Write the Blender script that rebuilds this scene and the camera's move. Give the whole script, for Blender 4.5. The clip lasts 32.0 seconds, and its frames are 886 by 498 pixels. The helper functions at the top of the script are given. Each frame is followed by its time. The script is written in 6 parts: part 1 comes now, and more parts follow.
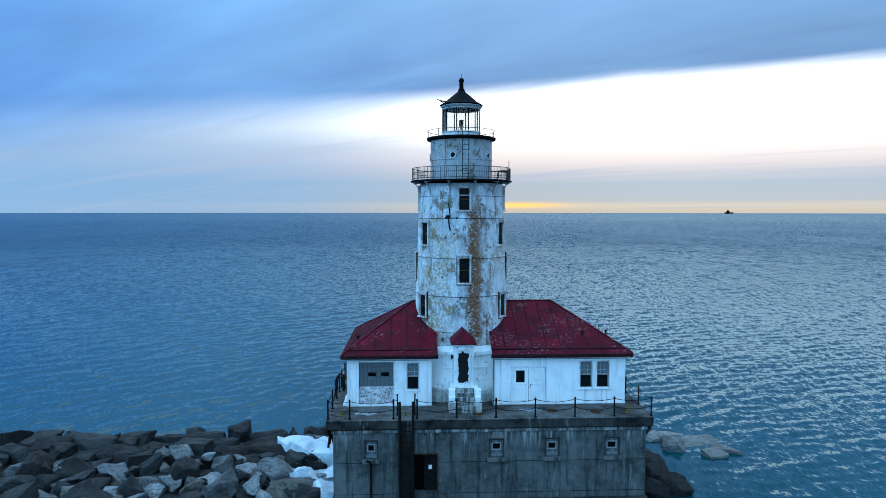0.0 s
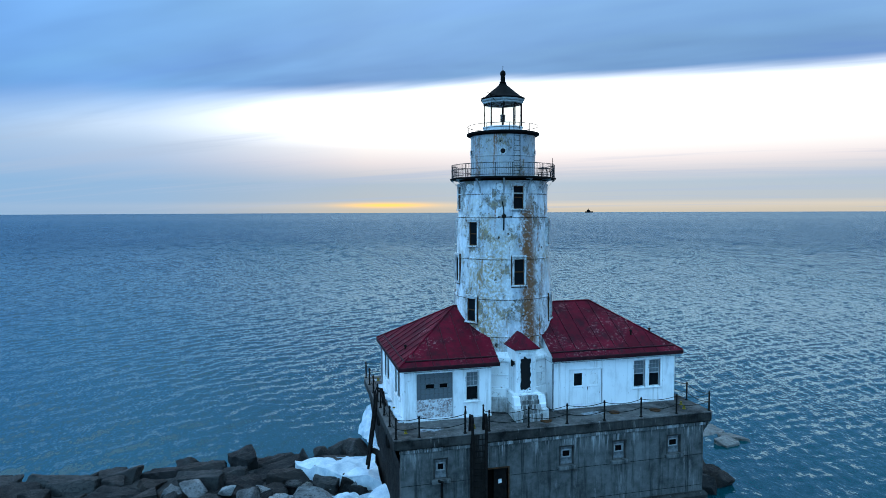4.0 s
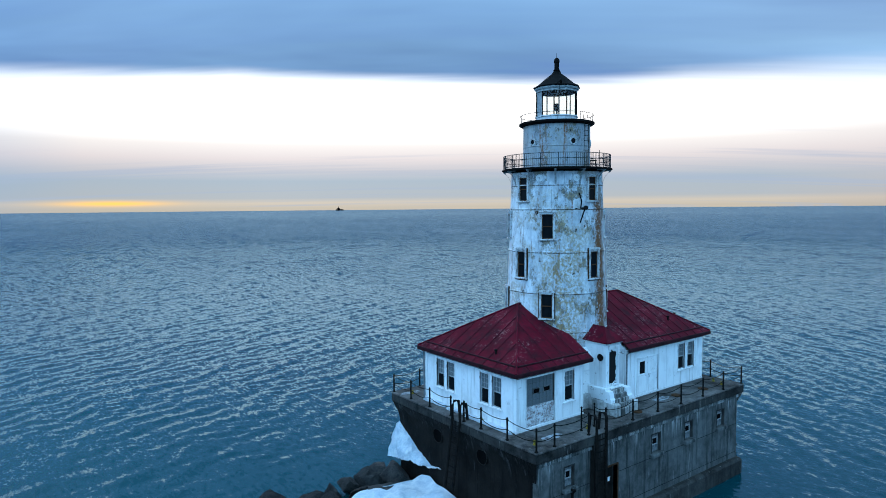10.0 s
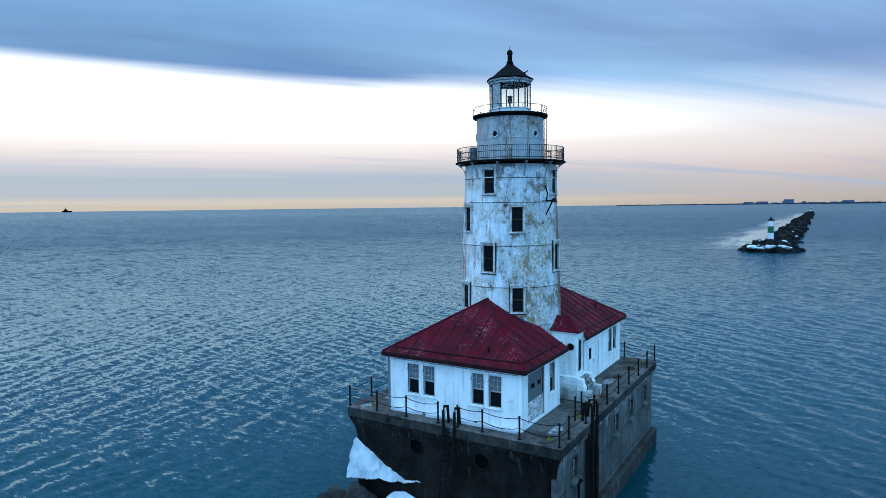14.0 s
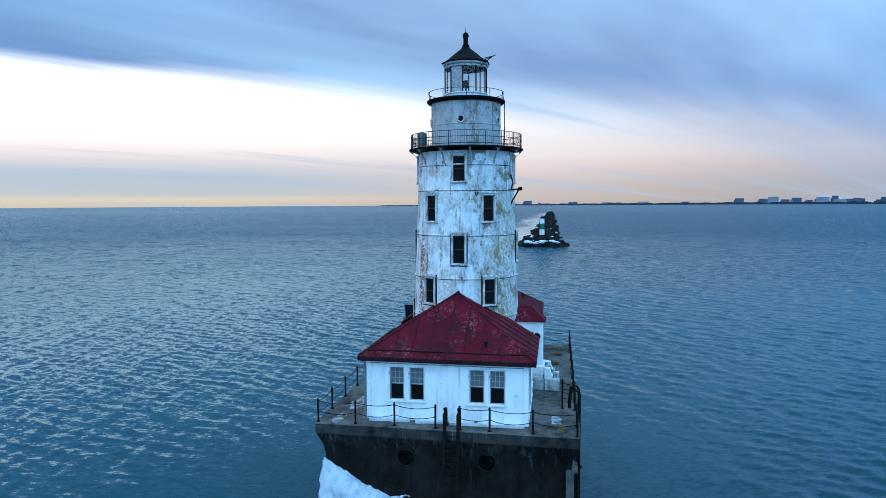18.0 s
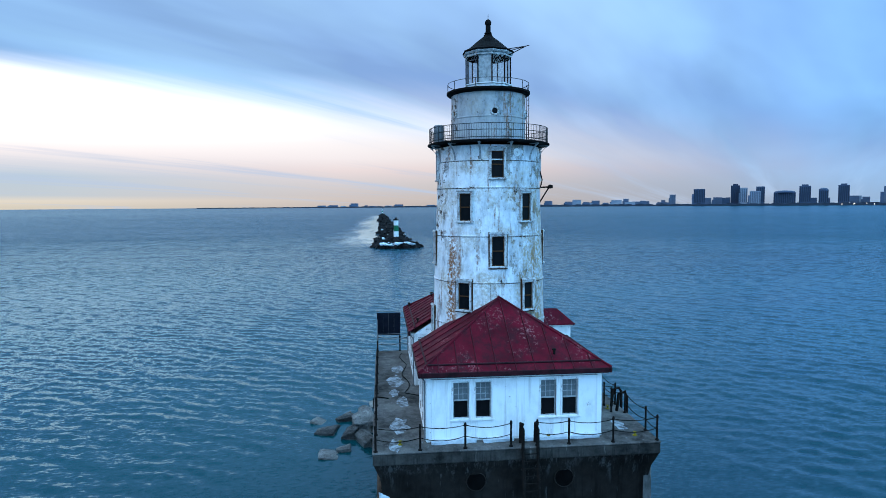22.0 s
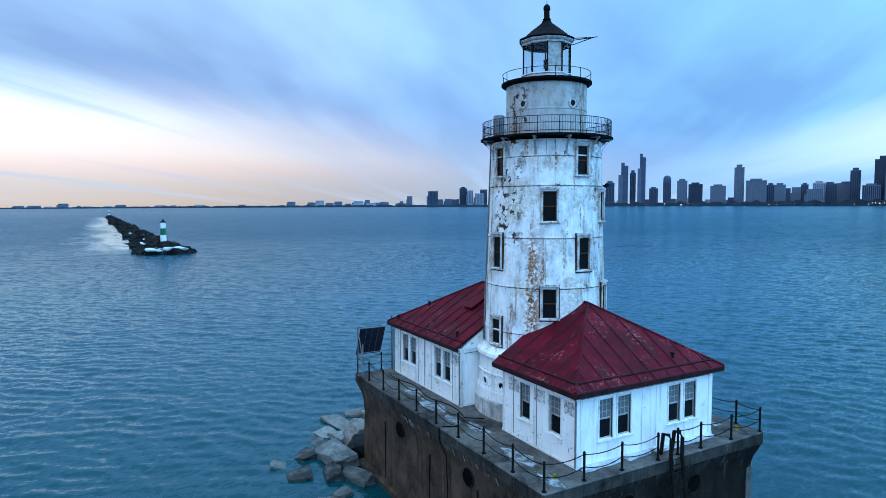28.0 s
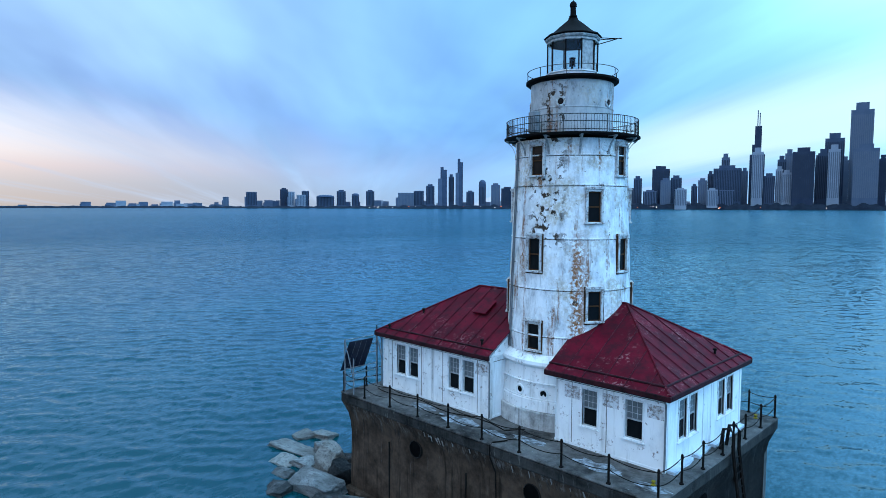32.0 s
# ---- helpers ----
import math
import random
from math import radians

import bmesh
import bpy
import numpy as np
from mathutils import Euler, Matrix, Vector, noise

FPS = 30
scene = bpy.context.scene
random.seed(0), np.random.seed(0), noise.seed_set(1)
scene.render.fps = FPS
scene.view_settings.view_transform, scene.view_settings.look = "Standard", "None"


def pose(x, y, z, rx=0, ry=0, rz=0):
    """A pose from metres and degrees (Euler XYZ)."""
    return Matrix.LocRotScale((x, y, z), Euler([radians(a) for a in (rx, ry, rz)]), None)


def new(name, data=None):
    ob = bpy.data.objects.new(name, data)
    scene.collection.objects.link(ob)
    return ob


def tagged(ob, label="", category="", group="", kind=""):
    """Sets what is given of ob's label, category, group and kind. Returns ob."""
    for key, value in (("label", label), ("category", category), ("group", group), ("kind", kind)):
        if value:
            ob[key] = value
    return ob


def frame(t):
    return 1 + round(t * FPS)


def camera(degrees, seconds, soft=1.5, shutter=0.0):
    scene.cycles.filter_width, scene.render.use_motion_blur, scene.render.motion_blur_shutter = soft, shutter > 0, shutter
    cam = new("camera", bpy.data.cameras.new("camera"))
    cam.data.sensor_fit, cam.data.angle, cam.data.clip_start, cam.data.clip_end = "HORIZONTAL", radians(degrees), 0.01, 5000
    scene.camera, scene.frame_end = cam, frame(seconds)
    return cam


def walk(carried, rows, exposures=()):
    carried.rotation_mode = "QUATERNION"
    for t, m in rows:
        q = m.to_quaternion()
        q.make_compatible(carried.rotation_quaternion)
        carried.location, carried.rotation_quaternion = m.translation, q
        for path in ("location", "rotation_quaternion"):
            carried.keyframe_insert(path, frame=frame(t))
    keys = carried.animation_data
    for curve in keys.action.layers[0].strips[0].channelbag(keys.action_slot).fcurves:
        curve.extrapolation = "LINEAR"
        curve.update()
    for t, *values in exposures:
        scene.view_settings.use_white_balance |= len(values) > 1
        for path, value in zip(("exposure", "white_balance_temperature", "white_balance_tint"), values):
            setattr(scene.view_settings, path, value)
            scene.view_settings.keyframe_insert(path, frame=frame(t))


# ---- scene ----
# The world: tower axis at x = y = 0, lake level at z = 0, the lighthouse's long side along x.
cam = camera(70.58, 32.0, soft=0.8)
# seconds, x, y, z, yaw, pitch, roll
ROWS = [
    (0.0, -2.829, -39.118, 16.709, -2.486, -3.499, -0.030),
    (0.5, -4.039, -38.797, 16.689, -3.957, -3.491, 0.027),
    (1.0, -5.246, -38.453, 16.675, -5.417, -3.467, 0.088),
    (1.5, -6.459, -38.056, 16.661, -6.814, -3.454, 0.117),
    (2.0, -7.671, -37.604, 16.651, -8.183, -3.435, 0.152),
    (2.5, -8.877, -37.119, 16.638, -9.591, -3.451, 0.179),
    (3.0, -10.089, -36.621, 16.641, -11.052, -3.453, 0.192),
    (3.5, -11.308, -36.104, 16.651, -12.534, -3.465, 0.194),
    (5.5, -16.339, -33.479, 16.692, -18.664, -3.725, 0.372),
    (6.0, -17.615, -32.712, 16.684, -20.319, -3.743, 0.395),
    (6.5, -18.887, -31.916, 16.669, -22.013, -3.763, 0.411),
    (7.0, -20.149, -31.083, 16.636, -23.746, -3.802, 0.428),
    (7.5, -21.388, -30.198, 16.605, -25.527, -3.793, 0.421),
    (8.0, -22.628, -29.262, 16.567, -27.386, -3.802, 0.429),
    (8.5, -23.825, -28.307, 16.529, -29.459, -3.809, 0.445),
    (9.0, -24.948, -27.340, 16.505, -31.844, -3.777, 0.446),
    (9.5, -26.039, -26.330, 16.479, -34.313, -3.784, 0.487),
    (10.0, -27.086, -25.269, 16.447, -36.753, -3.831, 0.514),
    (10.5, -28.052, -24.171, 16.418, -39.191, -3.851, 0.489),
    (11.0, -28.937, -23.039, 16.394, -41.662, -3.845, 0.502),
    (11.5, -29.730, -21.917, 16.366, -44.354, -3.845, 0.547),
    (12.0, -30.467, -20.768, 16.329, -47.157, -3.853, 0.602),
    (12.5, -31.157, -19.553, 16.278, -49.965, -3.884, 0.626),
    (13.0, -31.801, -18.292, 16.232, -52.812, -3.901, 0.655),
    (13.5, -32.404, -16.987, 16.186, -55.663, -3.948, 0.655),
    (14.0, -32.937, -15.641, 16.142, -58.468, -4.001, 0.648),
    (14.5, -33.410, -14.286, 16.101, -61.256, -4.039, 0.627),
    (16.5, -34.487, -8.810, 15.760, -72.199, -4.174, 0.317),
    (17.0, -34.574, -7.504, 15.697, -74.765, -4.185, 0.319),
    (17.5, -34.617, -6.213, 15.650, -77.297, -4.165, 0.320),
    (18.0, -34.593, -4.935, 15.603, -79.764, -4.169, 0.315),
    (18.5, -34.500, -3.668, 15.570, -82.133, -4.145, 0.325),
    (19.0, -34.346, -2.360, 15.536, -84.295, -4.125, 0.371),
    (19.5, -34.121, -0.997, 15.500, -86.211, -4.116, 0.425),
    (20.0, -33.846, 0.347, 15.472, -88.050, -4.110, 0.409),
    (20.5, -33.534, 1.674, 15.464, -89.886, -4.070, 0.377),
    (21.0, -33.178, 2.969, 15.470, -91.785, -4.023, 0.340),
    (21.5, -32.780, 4.268, 15.465, -93.680, -4.024, 0.316),
    (22.0, -32.364, 5.559, 15.459, -95.627, -4.034, 0.327),
    (22.5, -31.918, 6.838, 15.449, -97.545, -4.062, 0.334),
    (23.0, -31.424, 8.087, 15.438, -99.444, -4.086, 0.331),
    (23.5, -30.892, 9.306, 15.432, -101.341, -4.108, 0.344),
    (24.0, -30.298, 10.516, 15.437, -103.268, -4.144, 0.391),
    (24.5, -29.668, 11.691, 15.453, -105.185, -4.160, 0.427),
    (25.0, -29.006, 12.811, 15.465, -107.107, -4.175, 0.423),
    (25.5, -28.313, 13.917, 15.480, -109.042, -4.180, 0.403),
    (27.5, -25.145, 18.132, 15.468, -116.960, -4.125, 0.327),
    (28.0, -24.266, 19.102, 15.443, -118.949, -4.071, 0.211),
    (28.5, -23.377, 20.018, 15.400, -120.932, -4.000, 0.129),
    (29.0, -22.443, 20.923, 15.351, -122.962, -3.939, 0.099),
    (29.5, -21.484, 21.792, 15.312, -125.018, -3.863, 0.056),
    (30.0, -20.551, 22.607, 15.279, -127.051, -3.803, 0.027),
    (30.5, -19.609, 23.401, 15.262, -129.098, -3.773, -0.047),
    (31.0, -18.687, 24.147, 15.260, -131.112, -3.816, -0.126),
    (31.5, -17.752, 24.824, 15.289, -133.126, -3.862, -0.155),
    (32.0, -16.802, 25.452, 15.344, -135.125, -3.896, -0.162),
]
walk(cam, [(t, pose(x, y, z, 90 + pitch, roll, yaw)) for t, x, y, z, yaw, pitch, roll in ROWS], [(0.0, 0.04), (4.0, 0.0), (8.0, -0.06), (11.0, -0.12), (14.0, -0.08), (17.0, 0.03), (22.0, 0.14), (28.0, 0.32), (32.0, 0.34)])

# ---- light: a dawn sky with a bright band under a cloud deck ----
world = bpy.data.worlds.new("dawn_sky")
scene.world = world
world.use_nodes = True
wt = world.node_tree
wt.nodes.clear()


def nd(tree, kind, **inputs):
    n = tree.nodes.new(kind)
    for key, value in inputs.items():
        k = int(key[1:]) if key[0] == "i" and key[1:].isdigit() else key
        if hasattr(value, "is_output"):
            tree.links.new(value, n.inputs[k])
        else:
            n.inputs[k].default_value = value
    return n


def calc(tree, op, a, b=0.0, c=0.0):
    n = nd(tree, "ShaderNodeMath", i0=a, i1=b, i2=c)
    n.operation = op
    return n.outputs[0]


def ramp(tree, fac, stops, mode="LINEAR"):
    n = nd(tree, "ShaderNodeValToRGB", Fac=fac)
    r = n.color_ramp
    r.interpolation = mode
    while len(r.elements) < len(stops):
        r.elements.new(0.5)
    for e, (p, col) in zip(r.elements, stops):
        e.position = p
        e.color = (col, col, col, 1) if isinstance(col, (int, float)) else (*col, 1)
    return n.outputs[0]


def blend(tree, fac, a, b, mode="MIX"):
    n = tree.nodes.new("ShaderNodeMix")
    n.data_type, n.blend_type = "RGBA", mode
    for k, value in ((0, fac), (6, a), (7, b)):
        if hasattr(value, "is_output"):
            tree.links.new(value, n.inputs[k])
        else:
            n.inputs[k].default_value = (*value, 1) if isinstance(value, tuple) and len(value) == 3 else value
    return n.outputs[2]


def rescale(tree, v, a, b, c=0.0, d=1.0, smooth=False):
    n = nd(tree, "ShaderNodeMapRange", i0=v, i1=a, i2=b, i3=c, i4=d)
    n.interpolation_type = "SMOOTHSTEP" if smooth else "LINEAR"
    return n.outputs[0]


def build_sky():
    t = wt
    way = t.nodes.new("ShaderNodeTexCoord").outputs["Generated"]
    sep = nd(t, "ShaderNodeSeparateXYZ", i0=way)
    x, y, z = sep.outputs
    az = calc(t, "DEGREES", calc(t, "ARCTAN2", x, y))
    el = calc(t, "DEGREES", calc(t, "ARCSINE", z))
    # the cloud bands run straight across the sky, parallel to the deck's edge: sweep is the angle of a band's plane, along the place on it
    toward = calc(t, "ADD", calc(t, "MULTIPLY", x, math.sin(radians(37))), calc(t, "MULTIPLY", y, math.cos(radians(37))))
    sweep = calc(t, "DEGREES", calc(t, "ARCTAN2", calc(t, "MAXIMUM", z, 0.0), toward))
    along = calc(t, "SUBTRACT", calc(t, "MULTIPLY", x, math.cos(radians(37))), calc(t, "MULTIPLY", y, math.sin(radians(37))))
    above = calc(t, "ADD", calc(t, "MAXIMUM", z, 0.0), 0.07)
    out_to = calc(t, "DIVIDE", toward, above)
    run = calc(t, "DIVIDE", along, calc(t, "ADD", above, 0.1))
    bands = nd(t, "ShaderNodeCombineXYZ", i0=calc(t, "MULTIPLY", run, 0.22), i1=calc(t, "MULTIPLY", out_to, 0.95), i2=0.0).outputs[0]
    sheets = nd(t, "ShaderNodeCombineXYZ", i0=calc(t, "MULTIPLY", run, 0.42), i1=calc(t, "MULTIPLY", out_to, 0.75), i2=3.0).outputs[0]
    streak = nd(t, "ShaderNodeTexNoise", Vector=bands, Scale=1.0, Detail=5.0, Roughness=0.6, Distortion=0.3).outputs[0]
    broad = nd(t, "ShaderNodeTexNoise", Vector=sheets, Scale=1.0, Detail=4.0, Roughness=0.5, Distortion=0.4).outputs[0]
    # height of the cloud deck's lower edge round the horizon, in units of 20 degrees
    pos = rescale(t, az, -180.0, 180.0)
    edge = ramp(t, pos, [(0.0, 0.1), (0.36, 0.1), (0.458, 0.39), (0.5, 0.47), (0.552, 0.545), (0.605, 0.53), (0.66, 0.49), (0.715, 0.40), (0.765, 0.31), (0.81, 0.20), (0.85, 0.1), (1.0, 0.1)])
    edge = calc(t, "MULTIPLY", edge, 20.0)
    over = calc(t, "ADD", calc(t, "SUBTRACT", el, edge), calc(t, "MULTIPLY", calc(t, "SUBTRACT", streak, 0.5), rescale(t, az, 30.0, 95.0, 2.2, 5.5)))
    feather = ramp(t, pos, [(0.0, 0.6), (0.42, 0.6), (0.5, 0.25), (0.64, 0.25), (0.74, 0.75), (0.82, 0.9), (1.0, 0.9)])
    deck = rescale(t, calc(t, "DIVIDE", over, calc(t, "MULTIPLY", feather, 4.0)), -0.8, 1.5, smooth=True)
    # the clear band: colour by height over the horizon
    h = rescale(t, el, 0.0, 12.0)
    band = ramp(t, h, [(0.0, (0.66, 0.60, 0.50)), (0.04, (0.74, 0.67, 0.57)), (0.075, (0.54, 0.59, 0.63)), (0.2, (0.49, 0.59, 0.69)), (0.28, (0.70, 0.70, 0.75)), (0.36, (0.92, 0.85, 0.86)), (0.46, (1.1, 1.05, 1.03)), (0.6, (1.7, 1.7, 1.68)), (1.0, (2.2, 2.2, 2.18))])
    rosy = ramp(t, h, [(0.0, (0.64, 0.57, 0.55)), (0.05, (0.70, 0.62, 0.60)), (0.15, (0.78, 0.71, 0.71)), (0.26, (0.98, 0.83, 0.82)), (0.35, (1.05, 0.97, 0.98)), (0.6, (1.15, 1.13, 1.15)), (1.0, (1.2, 1.2, 1.22))])
    band = blend(t, ramp(t, pos, [(0.0, 0.0), (0.675, 0.0), (0.74, 0.85), (1.0, 1.0)]), band, rosy)
    side = ramp(t, pos, [(0.0, 0.35), (0.40, 0.5), (0.5, 0.9), (0.56, 1.0), (0.68, 0.95), (0.76, 0.78), (0.82, 0.6), (0.86, 0.5), (1.0, 0.5)])
    band = blend(t, 1.0, band, side, "MULTIPLY")
    lowblue = ramp(t, pos, [(0.0, 1.0), (0.40, 0.85), (0.47, 0.6), (0.52, 0.0), (0.78, 0.0), (0.84, 0.4), (0.88, 0.75), (0.94, 1.0), (1.0, 1.0)])
    band = blend(t, lowblue, band, (0.26, 0.52, 0.86))
    wisps = rescale(t, streak, 0.50, 0.68, smooth=True)
    band = blend(t, calc(t, "MULTIPLY", wisps, rescale(t, az, 50.0, 85.0, 0.5, 0.8)), band, (0.45, 0.55, 0.72))
    # the deck itself
    tone = ramp(t, pos, [(0.0, (0.33, 0.6, 0.95)), (0.40, (0.12, 0.32, 0.78)), (0.45, (0.17, 0.39, 0.82)), (0.52, (0.20, 0.38, 0.72)), (0.62, (0.20, 0.39, 0.74)), (0.72, (0.27, 0.46, 0.79)), (0.80, (0.27, 0.46, 0.82)), (0.88, (0.18, 0.42, 0.86)), (0.95, (0.23, 0.55, 0.94)), (1.0, (0.36, 0.68, 0.98))])
    lit = rescale(t, calc(t, "ADD", calc(t, "MULTIPLY", broad, 0.8), calc(t, "MULTIPLY", streak, 0.2)), 0.38, 0.66, 0.82, 1.5)
    tone = blend(t, 1.0, tone, nd(t, "ShaderNodeCombineXYZ", i0=lit, i1=lit, i2=rescale(t, broad, 0.38, 0.68, 0.86, 1.32)).outputs[0], "MULTIPLY")
    sky = blend(t, deck, band, tone)
    # a bright gap on the deck's far side, over the city
    gap = calc(t, "ADD", sweep, calc(t, "MULTIPLY", calc(t, "SUBTRACT", streak, 0.5), 5.0))
    gap = calc(t, "MULTIPLY", rescale(t, gap, 161.0, 168.0, smooth=True), rescale(t, gap, 175.5, 171.0, smooth=True))
    sky = blend(t, calc(t, "MULTIPLY", calc(t, "MULTIPLY", gap, 0.8), rescale(t, az, 138.0, 158.0, smooth=True)), sky, (0.62, 0.86, 0.95))
    # the rising sun's streak on the horizon
    dx = calc(t, "DIVIDE", calc(t, "SUBTRACT", az, 9.0), 3.8)
    dy = calc(t, "DIVIDE", calc(t, "SUBTRACT", el, 0.5), 0.22)
    glow = calc(t, "POWER", 2.718, calc(t, "MULTIPLY", calc(t, "ADD", calc(t, "MULTIPLY", dx, dx), calc(t, "MULTIPLY", dy, dy)), -1.0))
    sky = blend(t, glow, sky, (1.4, 0.82, 0.2))
    # higher up and to the west, mostly out of view, brightened to light the walls
    high = rescale(t, el, 36.0, 72.0, smooth=True)
    sky = blend(t, high, sky, (0.95, 1.95, 3.0))
    back = ramp(t, pos, [(0.0, 0.85), (0.10, 1.0), (0.31, 1.0), (0.39, 0.0), (0.94, 0.0), (1.0, 0.85)])
    back = calc(t, "MULTIPLY", back, rescale(t, el, 4.0, 22.0, smooth=True))
    sky = blend(t, back, sky, (0.78, 1.85, 3.15))
    # whiter patch added high in the north, out of view, to light the north walls
    north = calc(t, "MULTIPLY", ramp(t, pos, [(0.0, 0.0), (0.29, 0.0), (0.36, 1.0), (0.46, 1.0), (0.53, 0.0), (1.0, 0.0)]), rescale(t, el, 20.0, 36.0, smooth=True))
    sky = blend(t, calc(t, "MULTIPLY", north, 0.65), sky, (1.7, 1.85, 2.1))
    bg = nd(t, "ShaderNodeBackground", Color=sky, Strength=SKY)
    out = t.nodes.new("ShaderNodeOutputWorld")
    t.links.new(bg.outputs[0], out.inputs[0])


SKY = 1.0
build_sky()
scene.view_settings.exposure = 0.0

# ---- materials ----


def material(name):
    m = bpy.data.materials.new(name)
    m.use_nodes = True
    t = m.node_tree
    t.nodes["Principled BSDF"].inputs["Specular IOR Level"].default_value = 0.08
    return m, t, t.nodes["Principled BSDF"]


def noise_of(t, scale, detail=4.0, rough=0.55, stretch=None, kind="Object", seed=0.0):
    co = t.nodes.new("ShaderNodeTexCoord").outputs[kind]
    mp = nd(t, "ShaderNodeMapping", Vector=co, Location=(seed, seed * 1.7, seed * 0.6), Scale=stretch or (1, 1, 1))
    return nd(t, "ShaderNodeTexNoise", Vector=mp.outputs[0], Scale=scale, Detail=detail, Roughness=rough).outputs[0]


def bump_to(t, b, height, strength=0.3, distance=0.02):
    n = nd(t, "ShaderNodeBump", Height=height, Strength=strength, Distance=distance)
    t.links.new(n.outputs[0], b.inputs["Normal"])


def put(t, b, key, value):
    if hasattr(value, "is_output"):
        t.links.new(value, b.inputs[key])
    else:
        b.inputs[key].default_value = (*value, 1) if isinstance(value, tuple) and len(value) == 3 else value


def simple(name, a, b2, rough=0.6, metal=0.0, scale=3.0, bump=0.2, dist=0.01, spread=(0.35, 0.65)):
    m, t, b = material(name)
    n1 = noise_of(t, scale)
    n2 = noise_of(t, scale * 9, seed=3.0)
    f = calc(t, "ADD", calc(t, "MULTIPLY", n1, 0.7), calc(t, "MULTIPLY", n2, 0.3))
    put(t, b, "Base Color", ramp(t, f, [(spread[0], a), (spread[1], b2)]))
    put(t, b, "Roughness", rough)
    put(t, b, "Metallic", metal)
    bump_to(t, b, n2, bump, dist)
    return m


def tower_paint(name="weathered_iron_paint", k=1.0, clean=1.0):
    """White-painted cast iron: rust runs, ochre stains, dark flaked spots."""
    m, t, b = material(name)
    big = noise_of(t, 0.55, 5, 0.65, seed=2.0)
    run = noise_of(t, 1.0, 5, 0.7, (2.6, 2.6, 0.22), seed=5.0)
    fine = noise_of(t, 7.0, 5, 0.7, seed=9.0)
    dirt = noise_of(t, 1.6, 6, 0.7, (1.5, 1.5, 0.7), seed=14.0)
    sep = nd(t, "ShaderNodeSeparateXYZ", i0=t.nodes.new("ShaderNodeTexCoord").outputs["Object"]).outputs
    az = calc(t, "DEGREES", calc(t, "ARCTAN2", sep[1], sep[0]))

    def near(angle, width, z0, z1, soft=1.2):
        """A stain's own patch on the tower: within an arc and between two heights."""
        d = calc(t, "ABSOLUTE", calc(t, "SUBTRACT", calc(t, "ADD", az, calc(t, "MULTIPLY", calc(t, "SUBTRACT", fine, 0.5), 30.0)), angle))
        a = rescale(t, d, width, width * 0.4)
        return calc(t, "MULTIPLY", a, calc(t, "MULTIPLY", rescale(t, sep[2], z0 - soft, z0), rescale(t, sep[2], z1 + soft, z1)))

    white = ramp(t, dirt, [(0.30, (0.34 * k, 0.36 * k, 0.38 * k)), (0.42, (0.68 * k, 0.70 * k, 0.72 * k)), (0.58, (0.86 * k, 0.87 * k, 0.88 * k))])
    # greyer over a broad arc about the south side, uneven at its edges
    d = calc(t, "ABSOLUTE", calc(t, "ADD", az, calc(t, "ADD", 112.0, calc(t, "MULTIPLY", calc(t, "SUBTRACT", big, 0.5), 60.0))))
    south_arc = rescale(t, d, 95.0, 45.0)
    arc_grey = calc(t, "MULTIPLY", south_arc, rescale(t, dirt, 0.62, 0.40, 0.3, 0.62))
    white = blend(t, arc_grey, white, (0.30, 0.34, 0.39))
    # paint worn through in grains: grey-brown mottling in drifting patches, denser on the south arc
    grain = noise_of(t, 4.5, 9, 0.82, (1.0, 1.0, 0.7), seed=44.0)
    patchy = noise_of(t, 0.9, 4, 0.6, (1.2, 1.2, 0.8), seed=51.0)
    worn = calc(t, "MULTIPLY", rescale(t, calc(t, "ADD", grain, calc(t, "MULTIPLY", calc(t, "SUBTRACT", patchy, 0.5), 0.9)), 0.53, 0.62), rescale(t, south_arc, 0.0, 1.0, 0.18, 0.9))
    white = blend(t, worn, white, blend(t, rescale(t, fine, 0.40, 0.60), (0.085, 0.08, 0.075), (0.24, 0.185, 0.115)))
    ochre = calc(t, "MULTIPLY", rescale(t, big, 0.46, 0.60), rescale(t, fine, 0.38, 0.58))
    c = blend(t, calc(t, "MULTIPLY", ochre, 0.62 * clean), white, (0.36, 0.25, 0.11))
    rust = calc(t, "MULTIPLY", rescale(t, run, 0.56, 0.64), rescale(t, fine, 0.36, 0.54))
    c = blend(t, calc(t, "MULTIPLY", rust, 0.9), c, (0.21, 0.075, 0.022))
    c = blend(t, calc(t, "MULTIPLY", calc(t, "MULTIPLY", near(-77.0, 12.0, 9.4, 16.6), rescale(t, fine, 0.30, 0.48)), 0.95), c, (0.19, 0.07, 0.022))
    c = blend(t, calc(t, "MULTIPLY", calc(t, "MULTIPLY", near(-128.0, 34.0, 9.5, 14.0), rescale(t, fine, 0.44, 0.58)), 0.75), c, (0.33, 0.22, 0.10))
    c = blend(t, calc(t, "MULTIPLY", calc(t, "MULTIPLY", near(133.0, 8.0, 9.2, 13.4), rescale(t, fine, 0.40, 0.54)), 0.95), c, (0.27, 0.095, 0.025))
    soot = calc(t, "MULTIPLY", rescale(t, noise_of(t, 1.1, 6, 0.75, (1.4, 1.4, 0.35), seed=21.0), 0.55, 0.70), 0.35)
    c = blend(t, soot, c, (0.16, 0.15, 0.15))
    chip = noise_of(t, 2.4, 5, 0.65, seed=31.0)
    flake = calc(t, "MULTIPLY", rescale(t, chip, 0.64, 0.66), rescale(t, big, 0.40, 0.52))
